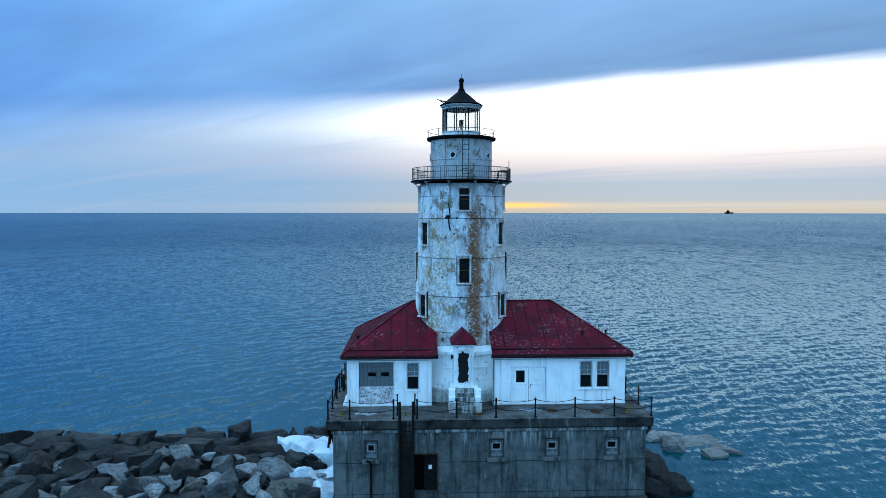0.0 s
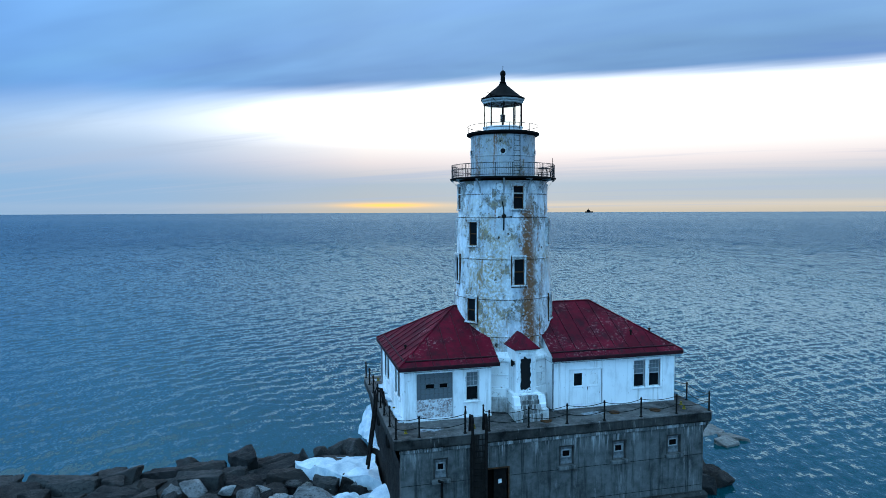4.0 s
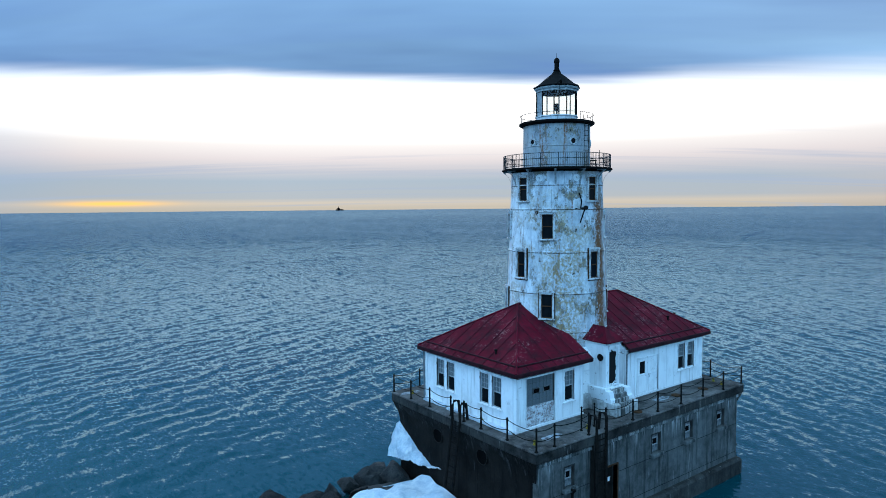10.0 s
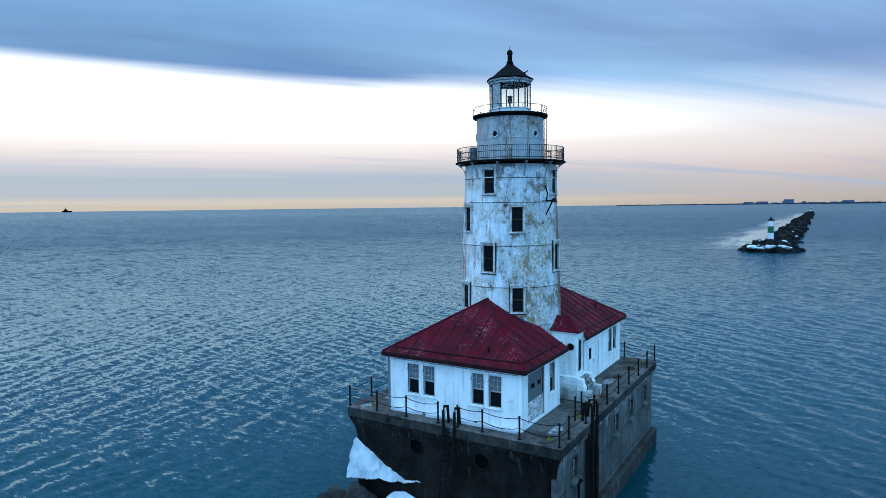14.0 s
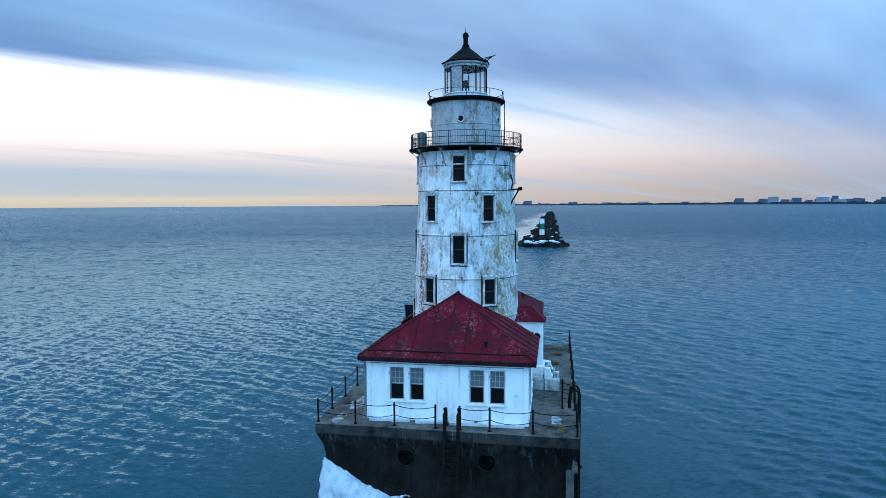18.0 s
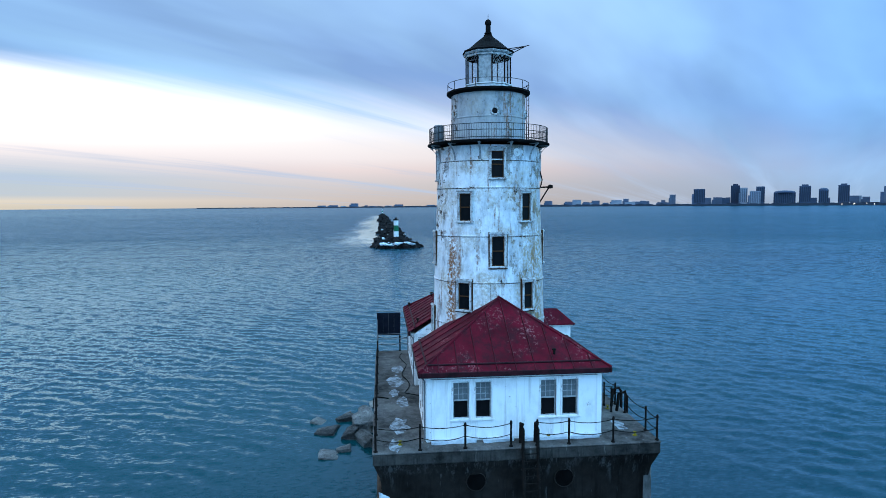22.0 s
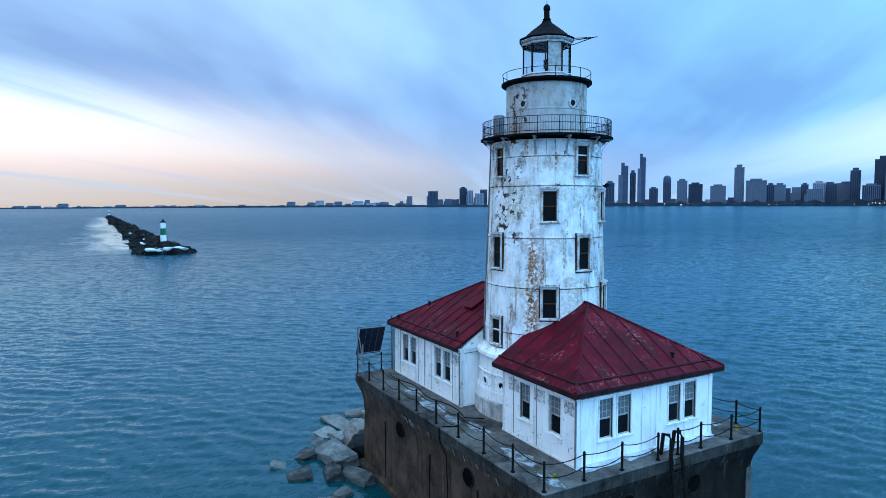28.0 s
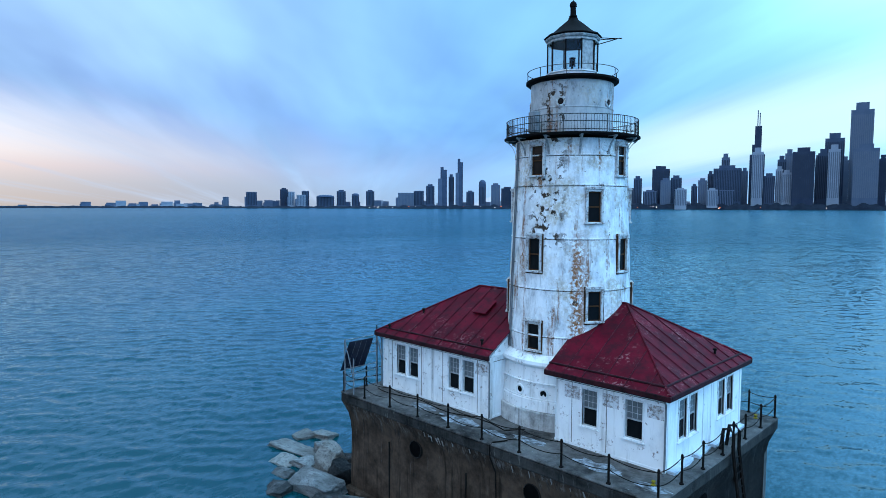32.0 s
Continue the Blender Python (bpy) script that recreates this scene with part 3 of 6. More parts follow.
def crib():
    pier = thing("concrete_pier", "square stained concrete pier standing in the lake, flared under its deck", "pier", kind="structure")
    def inset(d, z):
        return [(X0 + d, Y0 + d, z), (X1 - d, Y0 + d, z), (X1 - d, Y1 - d, z), (X0 + d, Y1 - d, z)]

    bm = bmesh.new()
    box(bm, X0, X1, Y0, Y1, DECK - 0.1, DECK, bevel=0.04)
    part("deck_slab", bm, M_DECK, pier, "grey deck slab with damp patches")
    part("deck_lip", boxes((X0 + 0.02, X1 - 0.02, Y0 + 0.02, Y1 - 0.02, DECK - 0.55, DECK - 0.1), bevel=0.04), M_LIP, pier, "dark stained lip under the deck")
    # flare under the lip on the three plain sides and the faces below it, cast in lifts
    loops = [inset(0.03, DECK - 0.45), inset(0.16, DECK - 0.8), inset(0.30, DECK - 1.15), inset(0.38, DECK - 1.6), inset(0.42, DECK - 2.2), inset(0.40, DECK - 3.6), inset(0.34, -2.0)]
    # west is darker and north lighter, each side's light put into its concrete
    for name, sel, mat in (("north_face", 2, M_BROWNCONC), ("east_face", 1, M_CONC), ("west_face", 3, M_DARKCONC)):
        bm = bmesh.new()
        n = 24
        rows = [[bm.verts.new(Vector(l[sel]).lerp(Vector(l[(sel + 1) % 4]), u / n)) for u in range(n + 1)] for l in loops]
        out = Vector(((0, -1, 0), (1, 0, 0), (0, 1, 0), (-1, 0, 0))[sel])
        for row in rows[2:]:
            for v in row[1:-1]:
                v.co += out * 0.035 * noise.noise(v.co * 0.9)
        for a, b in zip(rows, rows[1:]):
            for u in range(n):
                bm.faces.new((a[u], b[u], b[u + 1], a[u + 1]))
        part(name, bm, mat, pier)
    port = bmesh.new()
    lathe(port, [(0.38, -0.25), (0.38, 0.04), (0.40, 0.05), (0.42, 0.03), (0.43, -0.25)], 24, cap=False)
    port = mesh_of("port_ring", port, M_DARKCONC)
    # a black disc paints the shade inside the hole
    hole = bmesh.new()
    lathe(hole, [(0.385, 0.015), (0.385, 0.025)], 24)
    hole = mesh_of("port_hole", hole, M_DARK)
    for m in (pose(X0 + 0.33, 1.78, 4.0, 0, -90), pose(X0 + 0.33, -1.95, 4.0, 0, -90), pose(4.64, Y1 - 0.33, 3.8, -90), pose(-2.2, Y1 - 0.33, 3.9, -90)):
        inst("port_hole", hole, inst("port_ring", port, pier, m))
    for u in (-2.9, 1.4, 6.6):
        part("lift_joint", boxes((u, u + 0.05, Y1 - 0.44, Y1 - 0.335, 0.4, DECK - 1.9)), M_DARKCONC, pier)
    face = part("south_face", wall_bm(-X1 + 0.38, -X0 - 0.38, -2.0, DECK - 0.62, [(-h[1], -h[0], h[2], h[3]) for h in FRONT_HOLES], 0.35), M_CONC, pier)
    face.matrix_basis = pose(0, Y0 + 0.26, 0, 0, 0, 180)
    for z in (1.28, 3.02):
        for a, b in ((X0 + 0.4, -3.62), (-1.6, 4.0), (4.0, X1 - 0.4)):
            part("lift_line", boxes((a, b, Y0 + 0.252, Y0 + 0.3, z, z + 0.022)), M_DARKCONC, pier)
    # black sheet added for the shade behind the openings
    bm = boxes((X0 + 0.5, X1 - 0.5, Y0 + 0.75, Y0 + 0.8, -1, DECK - 0.7))
    part("dark_backing", bm, M_DARK, pier)
    part("string_course", boxes((X0 + 0.3, X1 - 0.3, Y0 + 0.14, Y0 + 0.26, DECK - 0.80, DECK - 0.62), bevel=0.02), M_CONC, pier)
    for x0, x1, z0, z1 in FRONT_HOLES[:4]:
        m = pose(x1, Y0 + 0.26, z0, 0, 0, 180)
        w = x1 - x0
        h = z1 - z0
        fr = inst("pier_window", mesh_of("pier_window", boxes((0, 0.07, -0.33, 0.02, 0, h), (w - 0.07, w, -0.33, 0.02, 0, h), (0.07, w - 0.07, -0.33, 0.02, h - 0.07, h), bevel=0.012), M_LIP), pier, m, "small boarded window in the concrete")
        inst("infill", mesh_of("infill", boxes((0.07, w - 0.07, -0.2, -0.14, 0, h - 0.07)), M_INFILL), fr, label="grimy glass-block infill")
        a, b, c, d = 0.17, w - 0.17, h * 0.36, h * 0.76
        inst("sash", mesh_of("sash", boxes((a, a + 0.06, -0.14, -0.08, c, d), (b - 0.06, b, -0.14, -0.08, c, d), (a + 0.06, b - 0.06, -0.14, -0.08, c, c + 0.06), (a + 0.06, b - 0.06, -0.14, -0.08, d - 0.06, d), bevel=0.008), M_SASHGREY), fr, label="pale worn sash frame")
        inst("pane", mesh_of("pane", boxes((a + 0.05, b - 0.05, -0.135, -0.11, c + 0.05, d - 0.05)), M_DARK), fr)
        inst("sill", mesh_of("sill", boxes((-0.1, w + 0.1, -0.3, 0.22, -0.2, -0.002), bevel=0.03), M_CONC), fr)
    part("door_frame", boxes((-3.03, -2.95, Y0 + 0.22, Y0 + 0.5, 1.0, 3.53), (-1.72, -1.64, Y0 + 0.22, Y0 + 0.5, 1.0, 3.53), (-2.95, -1.72, Y0 + 0.22, Y0 + 0.5, 3.45, 3.53), bevel=0.01), M_RUSTIRON, pier)
    part("pier_door", boxes((-2.4, -1.74, Y0 + 0.52, Y0 + 0.57, 1.0, 3.44)), M_IRON, pier, "dark iron door standing ajar")
    # the slot is not cut in: a proud dark panel paints its shade
    part("slot_shade_panel", boxes((-3.78, -2.96, Y0 - 0.006, Y0 + 0.258, 0.96, DECK - 0.11)), M_DARKCONC, pier, "flat dark panel for the shade of the slot behind the ladder")
    part("notice", boxes((-2.16, -1.98, Y0 + 0.505, Y0 + 0.518, 2.55, 2.78)), M_TRIM, pier, "small white notice on the door")
    bm = bmesh.new()
    tube(bm, [(-5.28, Y0 + 0.05, 1.0), (-5.28, Y0 + 0.05, 3.0), (-5.28, Y0 - 0.1, 3.2), (-5.5, Y0 - 0.1, 3.3)], 0.07, 8)
    part("standpipe", bm, M_IRON, pier, "rusty black standpipe")
    bm = bmesh.new()
    tube(bm, [(-0.6, 5.3, DECK + 0.03), (-0.3, 5.9, DECK + 0.03), (-0.28, Y1 + 0.03, DECK - 0.05), (-0.3, Y1 + 0.03, 4.95), (-0.36, Y1 - 0.28, 4.2), (-0.34, Y1 - 0.36, 2.6), (-0.3, Y1 - 0.34, 0.2)], 0.03, 6)
    part("hanging_cable", bm, M_IRON, pier, "black cable hanging over the deck's edge")
    crust = random.Random(17)
    for k in range(22):
        x = crust.choice((-4.6, -1.8, 0.6, 2.4, 3.2)) + crust.gauss(0, 0.45)
        z = DECK - 0.56 - crust.uniform(0.0, 0.12)
        d = crust.uniform(0.06, 0.34)
        w = crust.uniform(0.012, 0.035)
        bm = bmesh.new()
        fl = [(x - w, Y1 - 0.045, z), (x + w, Y1 - 0.045, z), (x + w * 0.4, Y1 - 0.045 - d * 0.36, z - d), (x - w * 0.3, Y1 - 0.045 - d * 0.36, z - d * 0.9)]
        lo, hi = [bm.verts.new(p) for p in fl], [bm.verts.new((p[0], p[1] + 0.02, p[2])) for p in fl]
        bm.faces.new(hi[::-1])
        for i in range(4):
            bm.faces.new((lo[i], lo[(i + 1) % 4], hi[(i + 1) % 4], hi[i]))
        part("lime_crust", bm, M_LIME, pier)
    part("north_footing", boxes((X0 + 0.1, X1 - 0.1, Y1 - 1.2, Y1 - 0.08, -2.5, 0.35), bevel=0.12), M_BROWNCONC, pier, "worn concrete footing")
    part("footing", boxes((X0 + 0.2, X1 - 0.2, Y0 - 0.1, Y0 + 2.0, -2.5, 0.95), bevel=0.12), M_LIP, pier, "worn concrete footing")
    return pier


PIER = crib()

# ---- window units, shared by all openings of a kind ----


def window_meshes(w, h, trim=0.1, cols=3, rows=3, block=True, deep=0.16):
    """Local: x along the wall, y outwards, z up from the opening's lower edge; x from 0 to w."""
    out = {}
    out["window"] = mesh_of("window", boxes((-trim, 0.0, -deep, 0.035, -0.02, h + trim), (w, w + trim, -deep, 0.035, -0.02, h + trim), (0.0, w, -deep, 0.035, h, h + trim), bevel=0.008), M_TRIM)
    out["sill"] = mesh_of("sill", boxes((-trim - 0.05, w + trim + 0.05, -deep, 0.09, -0.09, -0.022), bevel=0.012), M_TRIM)
    s = 0.045
    mid = h * 0.5
    bars = [(0, s, -0.11, -0.06, 0, h), (w - s, w, -0.11, -0.06, 0, h), (s, w - s, -0.11, -0.06, 0, s), (s, w - s, -0.11, -0.06, h - s, h), (s, w - s, -0.115, -0.055, mid - 0.03, mid + 0.03)]
    out["sash"] = mesh_of("sash", boxes(*bars), M_BAR)
    if cols:
        m = [(s + (w - 2 * s) * i / cols - 0.01, s + (w - 2 * s) * i / cols + 0.01, -0.1, -0.075, mid + 0.03, h - s) for i in range(1, cols)]
        m += [(s, w - s, -0.099, -0.076, mid + (h - mid) * i / rows - 0.01, mid + (h - mid) * i / rows + 0.01) for i in range(1, rows)]
        out["glazing_bar"] = mesh_of("glazing_bar", boxes(*m), M_BAR)
    out["upper_pane"] = mesh_of("upper_pane", boxes((s, w - s, -0.092, -0.084, mid, h - s)), M_BLOCK if block else M_PANE)
    out["lower_pane"] = mesh_of("lower_pane", boxes((s, w - s, -0.098, -0.09, s, mid)), M_PANE)
    return out


def place_window(meshes, house, m, label="white-framed sash window with dark glass"):
    win = inst("window", meshes["window"], house, m, label)
    for key, me in meshes.items():
        if key != "window":
            inst(key, me, win)
    return win


WALL0, WALL1 = DECK, 8.42


def house(name, label, x0, x1, y0, y1, specs, roof):
    """specs: side -> list of openings (u0, u1, z0, z1) in world coordinates along that side."""
    h = thing(name, label, "house")
    sides = {"south": (y0, 180, -1), "north": (y1, 0, 1), "west": (x0, 90, 1), "east": (x1, -90, -1)}
    for side, (at, rz, sgn) in sides.items():
        holes = specs.get(side, [])
        a, b = (x0, x1) if side in ("south", "north") else (y0 + 0.18, y1 - 0.18)
        lo, hi = (a, b) if sgn > 0 else (-b, -a)
        hl = [((u0, u1) if sgn > 0 else (-u1, -u0)) + (z0, z1) for u0, u1, z0, z1, *_ in holes]
        bm = wall_bm(lo, hi, WALL0, WALL1, hl, 0.18)
        mat = M_WORN if side == "north" else M_WALL
        w = part("wall", bm, mat, h, "scuffed white-painted boarded wall")
        place = pose(0, at, 0, 0, 0, rz) if side in ("south", "north") else pose(at, 0, 0, 0, 0, rz)
        w.matrix_basis = place
        # battens, frieze and base board, each a strip of its own
        strips = [(lo - 0.02, hi + 0.02, 0.0, 0.04, WALL1 - 0.22, WALL1 - 0.02), (lo - 0.02, hi + 0.02, 0.0, 0.035, WALL0, WALL0 + 0.14)]
        for s in strips:
            inst("trim_board", mesh_of("trim_board", boxes(s, bevel=0.008), M_TRIM), w)
        inst("grime_line", mesh_of("grime_line", boxes((lo - 0.03, hi + 0.03, 0.0, 0.05, WALL0, WALL0 + 0.045), bevel=0.01), M_JOINT), w)
        inst("grime_line", mesh_of("grime_line", boxes((lo, hi, 0.0, 0.03, WALL1 - 0.25, WALL1 - 0.225)), M_JOINT), w)
        n = max(2, round((hi - lo) / 0.8))
        for i in range(n + 1):
            u = lo + (hi - lo) * i / n
            if all(u < q[0] - 0.16 or u > q[1] + 0.16 for q in hl):
                bw = 0.01 if 0 < i < n else 0.05
                inst("batten", mesh_of("batten", boxes((max(lo, u - bw), min(hi, u + bw), 0.002, 0.022, WALL0 + 0.14, WALL1 - 0.22)), M_JOINT if side == "north" and 0 < i < n else M_TRIM), w)
        for u0, u1, z0, z1, kind in holes:
            a2 = u0 if sgn > 0 else -u1
            m = place @ pose(a2, 0, z0)
            key = (kind, round(u1 - u0, 3), round(z1 - z0, 3))
            if kind in ("sash", "plain"):
                if key not in CACHE:
                    CACHE[key] = window_meshes(u1 - u0, z1 - z0, 0.07)
                place_window(CACHE[key], h, m)
            elif kind == "double_door":
                double_door(h, m, u1 - u0, z1 - z0)
            elif kind == "boarded":
                boarded_bay(h, m, u1 - u0, z1 - z0)
    for u in FLAKED.get(name, ()):
        bm = boxes((u - 0.36, u + 0.36, y1 + 0.004, y1 + 0.012, 7.5, 8.02))
        part("flaked_panel", bm, M_FLAKED, h, "panel whose white paint has flaked off")
    # black box in place of the unlit room
    part("dark_room", boxes((x0 + 0.3, x1 - 0.3, y0 + 0.5, y1 - 0.5, WALL0 + 0.02, WALL1 - 0.05)), M_DARK, h)
    gx = x1 - 0.14 if roof[8] else x0 + 0.02
    bm = bmesh.new()
    pts = [(y0 + 0.02, WALL1 - 0.02), (y1 - 0.02, WALL1 - 0.02), (0.25, 10.72), (-0.25, 10.72)]
    l, r = [bm.verts.new((gx, *p)) for p in pts], [bm.verts.new((gx + 0.12, *p)) for p in pts]
    bm.faces.new(l[::-1])
    bm.faces.new(r)
    for i in range(4):
        bm.faces.new((l[i], l[(i + 1) % 4], r[(i + 1) % 4], r[i]))
    part("gable", bm, M_WORN, h)
    hip_roof(h, *roof)
    return h


CACHE = {}
FLAKED = {"west_keepers_house": (-2.75, -4.52, -6.4), "east_fog_signal_house": (2.15,)}


def double_door(h, m, w, t):
    d = inst("double_door", mesh_of("double_door", boxes((-0.09, 0, -0.16, 0.03, 0, t + 0.09), (w, w + 0.09, -0.16, 0.03, 0, t + 0.09), (0, w, -0.16, 0.03, t, t + 0.09), bevel=0.01), M_TRIM), h, m, "white double door with a small dark window")
    half = w / 2
    for i in (0, 1):
        u0, u1 = i * half + 0.012, (i + 1) * half - 0.012
        a, b = u0 + 0.22, u1 - 0.22
        inst("door_leaf", mesh_of("door_leaf", boxes((u0, a, -0.08, -0.02, 0.01, t - 0.01), (b, u1, -0.08, -0.02, 0.01, t - 0.01), (a, b, -0.08, -0.02, 0.01, 1.25), (a, b, -0.08, -0.02, 1.95, t - 0.01), bevel=0.006), M_WALL), d)
        inst("pane", mesh_of("pane", boxes((a, b, -0.06, -0.05, 1.25, 1.95)), M_PANE if i == 1 else M_WORN), d)
        bars = [(u0 + 0.08, u1 - 0.08, -0.02, -0.005, z, z + 0.05) for z in (0.15, 1.12)]
        inst("door_panel", mesh_of("door_panel", boxes(*bars, (u0 + 0.08, u0 + 0.13, -0.02, -0.005, 0.2, 1.12), (u1 - 0.13, u1 - 0.08, -0.02, -0.005, 0.2, 1.12)), M_TRIM), d)
    bm = bmesh.new()
    tube(bm, [(half - 0.08, 0.0, 0.95), (half - 0.08, 0.03, 0.98), (half - 0.08, 0.03, 1.1), (half - 0.08, 0.0, 1.13)], 0.015)
    inst("door_handle", mesh_of("door_handle", bm, M_IRON), d)


def boarded_bay(h, m, w, t):
    """Wide opening: glass blocks above with two small vents, flaking boards below."""
    d = inst("window", mesh_of("window", boxes((-0.09, 0, -0.16, 0.03, 0, t + 0.09), (w, w + 0.09, -0.16, 0.03, 0, t + 0.09), (0, w, -0.16, 0.03, t, t + 0.09), bevel=0.01), M_TRIM), h, m, "wide glass-block window over flaking boards")
    low = t * 0.42
    n = 6
    for i in range(n):
        z0, z1 = low * i / n, low * (i + 1) / n
        inst("board", mesh_of("board", boxes((0.0, w, -0.09 + 0.006 * (i % 2), -0.03, z0 + 0.004, z1 - 0.004), bevel=0.006), M_BOARDS), d)
    cw, ch = w / 8, (t - low) / 5
    blk = mesh_of("glass_block", boxes((0.012, cw - 0.012, -0.1, -0.055, 0.012, ch - 0.012), bevel=0.012), M_BLOCK)
    inst("mortar_grid", mesh_of("mortar_grid", boxes((0, w, -0.1, -0.075, low, t)), M_GROUT), d)
    for i in range(8):
        for j in range(5):
            if (i in (1, 2) or i in (4, 5)) and j == 2:
                continue
            inst("glass_block", blk, d, pose(i * cw, 0, low + j * ch))
    for i in (1, 4):
        inst("vent_frame", mesh_of("vent_frame", boxes((i * cw, i * cw + 2 * cw, -0.1, -0.03, low + 2 * ch, low + 2 * ch + 0.03), (i * cw, i * cw + 2 * cw, -0.1, -0.03, low + 3 * ch - 0.03, low + 3 * ch), (i * cw, i * cw + 0.03, -0.1, -0.03, low + 2 * ch, low + 3 * ch), (i * cw + 2 * cw - 0.03, i * cw + 2 * cw, -0.1, -0.03, low + 2 * ch, low + 3 * ch)), M_GLAZE), d)
        inst("vent_pane", mesh_of("vent_pane", boxes((i * cw, i * cw + 2 * cw, -0.07, -0.06, low + 2 * ch, low + 3 * ch)), M_DARK), d)


M_FLAKED = board_paint("peeling_board_paint", (0.66, 0.67, 0.68), 0.2)
M_BOARDS = board_paint("peeling_red_boards", (0.66, 0.67, 0.68), 0.17, (0.13, 0.055, 0.045))
M_GROUT = simple("grey_grout", (0.06, 0.065, 0.068), (0.13, 0.135, 0.135), 0.9)


def hip_roof(h, ex0, ex1, ey0, ey1, ez, rx0, rx1, rz, hip_west, hip_east):
    """Standing-seam hip roof: four sheets with ribs, a fascia all round and capped hips."""
    c = {"sw": (ex0, ey0, ez), "se": (ex1, ey0, ez), "ne": (ex1, ey1, ez), "nw": (ex0, ey1, ez), "rw": (rx0, 0, rz), "re": (rx1, 0, rz)}
    faces = [("sw", "se", "re", "rw"), ("ne", "nw", "rw", "re")]
    if hip_west:
        faces.append(("nw", "sw", "rw"))
    if hip_east:
        faces.append(("se", "ne", "re"))
    for f in faces:
        pts = [Vector(c[k]) for k in f]
        nrm = (pts[1] - pts[0]).cross(pts[-1] - pts[0]).normalized()
        along = (pts[1] - pts[0]).normalized()
        up = nrm.cross(along)
        length = (pts[1] - pts[0]).length
        top = (pts[2] - pts[0]).dot(up)
        ta = (pts[-1] - pts[0]).dot(along)
        tb = (pts[2] - pts[0]).dot(along)
        n = max(3, round(length / 0.85))

        def limit(u):
            lo = top if ta < 1e-6 else min(top, top * u / ta)
            hi = top if length - tb < 1e-6 else min(top, top * (length - u) / (length - tb))
            return max(0.0, min(lo, hi))

        up0 = 0.42
        bm = bmesh.new()
        tube(bm, [pts[0] + along * (up0 * ta / top) + up * up0 + nrm * 0.05, pts[0] + along * (length - up0 * (length - tb) / top) + up * up0 + nrm * 0.05], 0.045, 6)
        part("gutter_ridge", bm, M_EAVE, h, "dark rusted gutter ridge above the eaves")
        for i in range(n):
            a, b = length * i / n, length * (i + 1) / n
            keys = sorted({a, b, *[q for q in (ta, tb) if a < q < b]})
            ring = [(a, 0), (b, 0)] + [(u, limit(u)) for u in reversed(keys) if limit(u) > 0.02 or a < u < b]
            bm = bmesh.new()
            lo = [bm.verts.new(pts[0] + along * u + up * v + nrm * 0.0) for u, v in ring]
            hi = [bm.verts.new(pts[0] + along * u + up * v + nrm * 0.03) for u, v in ring]
            bm.faces.new(hi)
            bm.faces.new(lo[::-1])
            for k in range(len(ring)):
                j = (k + 1) % len(ring)
                bm.faces.new((lo[k], lo[j], hi[j], hi[k]))
            part("roof_sheet", bm, M_ROOF, h)
            if i and limit(a) > 0.25:
                bm = bmesh.new()
                p, q = pts[0] + along * a + nrm * 0.045, pts[0] + along * a + up * (limit(a) - 0.03) + nrm * 0.045
                tube(bm, [p, q], 0.028, 4)
                part("roof_seam", bm, M_SEAM, h)
    caps = [("rw", "re")] + ([("nw", "rw"), ("sw", "rw")] if hip_west else []) + ([("se", "re"), ("ne", "re")] if hip_east else [])
    for a, b in caps:
        bm = bmesh.new()
        tube(bm, [Vector(c[a]) + Vector((0, 0, 0.045)), Vector(c[b]) + Vector((0, 0, 0.045))], 0.055, 6)
        part("hip_cap", bm, M_ROOF, h)
    t = 0.09
    for b in ((ex0 - 0.04, ex1 + 0.04, ey0 - 0.04, ey0 + t), (ex0 - 0.04, ex1 + 0.04, ey1 - t, ey1 + 0.04)):
        part("fascia", boxes((*b, ez - 0.2, ez + 0.03), bevel=0.03), M_EAVE, h, "dark red eaves gutter")
    for b, on in (((ex0 - 0.04, ex0 + t, ey0 + t, ey1 - t), hip_west), ((ex1 - t, ex1 + 0.04, ey0 + t, ey1 - t), hip_east)):
        if on:
            part("fascia", boxes((*b, ez - 0.2, ez + 0.03), bevel=0.03), M_EAVE, h, "dark red eaves gutter")
    part("soffit", boxes((ex0 + t, ex1 - t, ey0 + t, ey1 - t, ez - 0.14, ez - 0.1)), M_TRIM, h)


M_SEAM = simple("darkened_roof_seam", (0.03, 0.003, 0.006), (0.10, 0.012, 0.02), 0.6, 0.0, 3.0)
M_EAVE = simple("dark_red_gutter", (0.012, 0.006, 0.007), (0.05, 0.011, 0.015), 0.6, 0.1, 3.0)

ZW0, ZW1 = 6.46, 8.02
house("west_keepers_house", "small white boarded house with a red hipped metal roof", -6.75, -1.95, -3.75, 3.78, {
    "south": [(-6.08, -4.12, 5.66, 8.08, "boarded"), (-3.36, -2.68, ZW0, 8.02, "sash")],
    "west": [(1.99, 2.66, ZW0, ZW1, "sash"), (1.04, 1.71, ZW0, ZW1, "sash"), (-1.76, -1.09, ZW0, ZW1, "sash"), (-2.70, -2.03, ZW0, ZW1, "sash")],
    "north": [(-3.92, -3.24, 6.5, 8.0, "sash"), (-5.86, -5.14, 6.5, 8.0, "sash")],
}, (-7.05, -1.6, -4.08, 4.1, 8.52, -3.06, -1.6, 11.0, True, False))
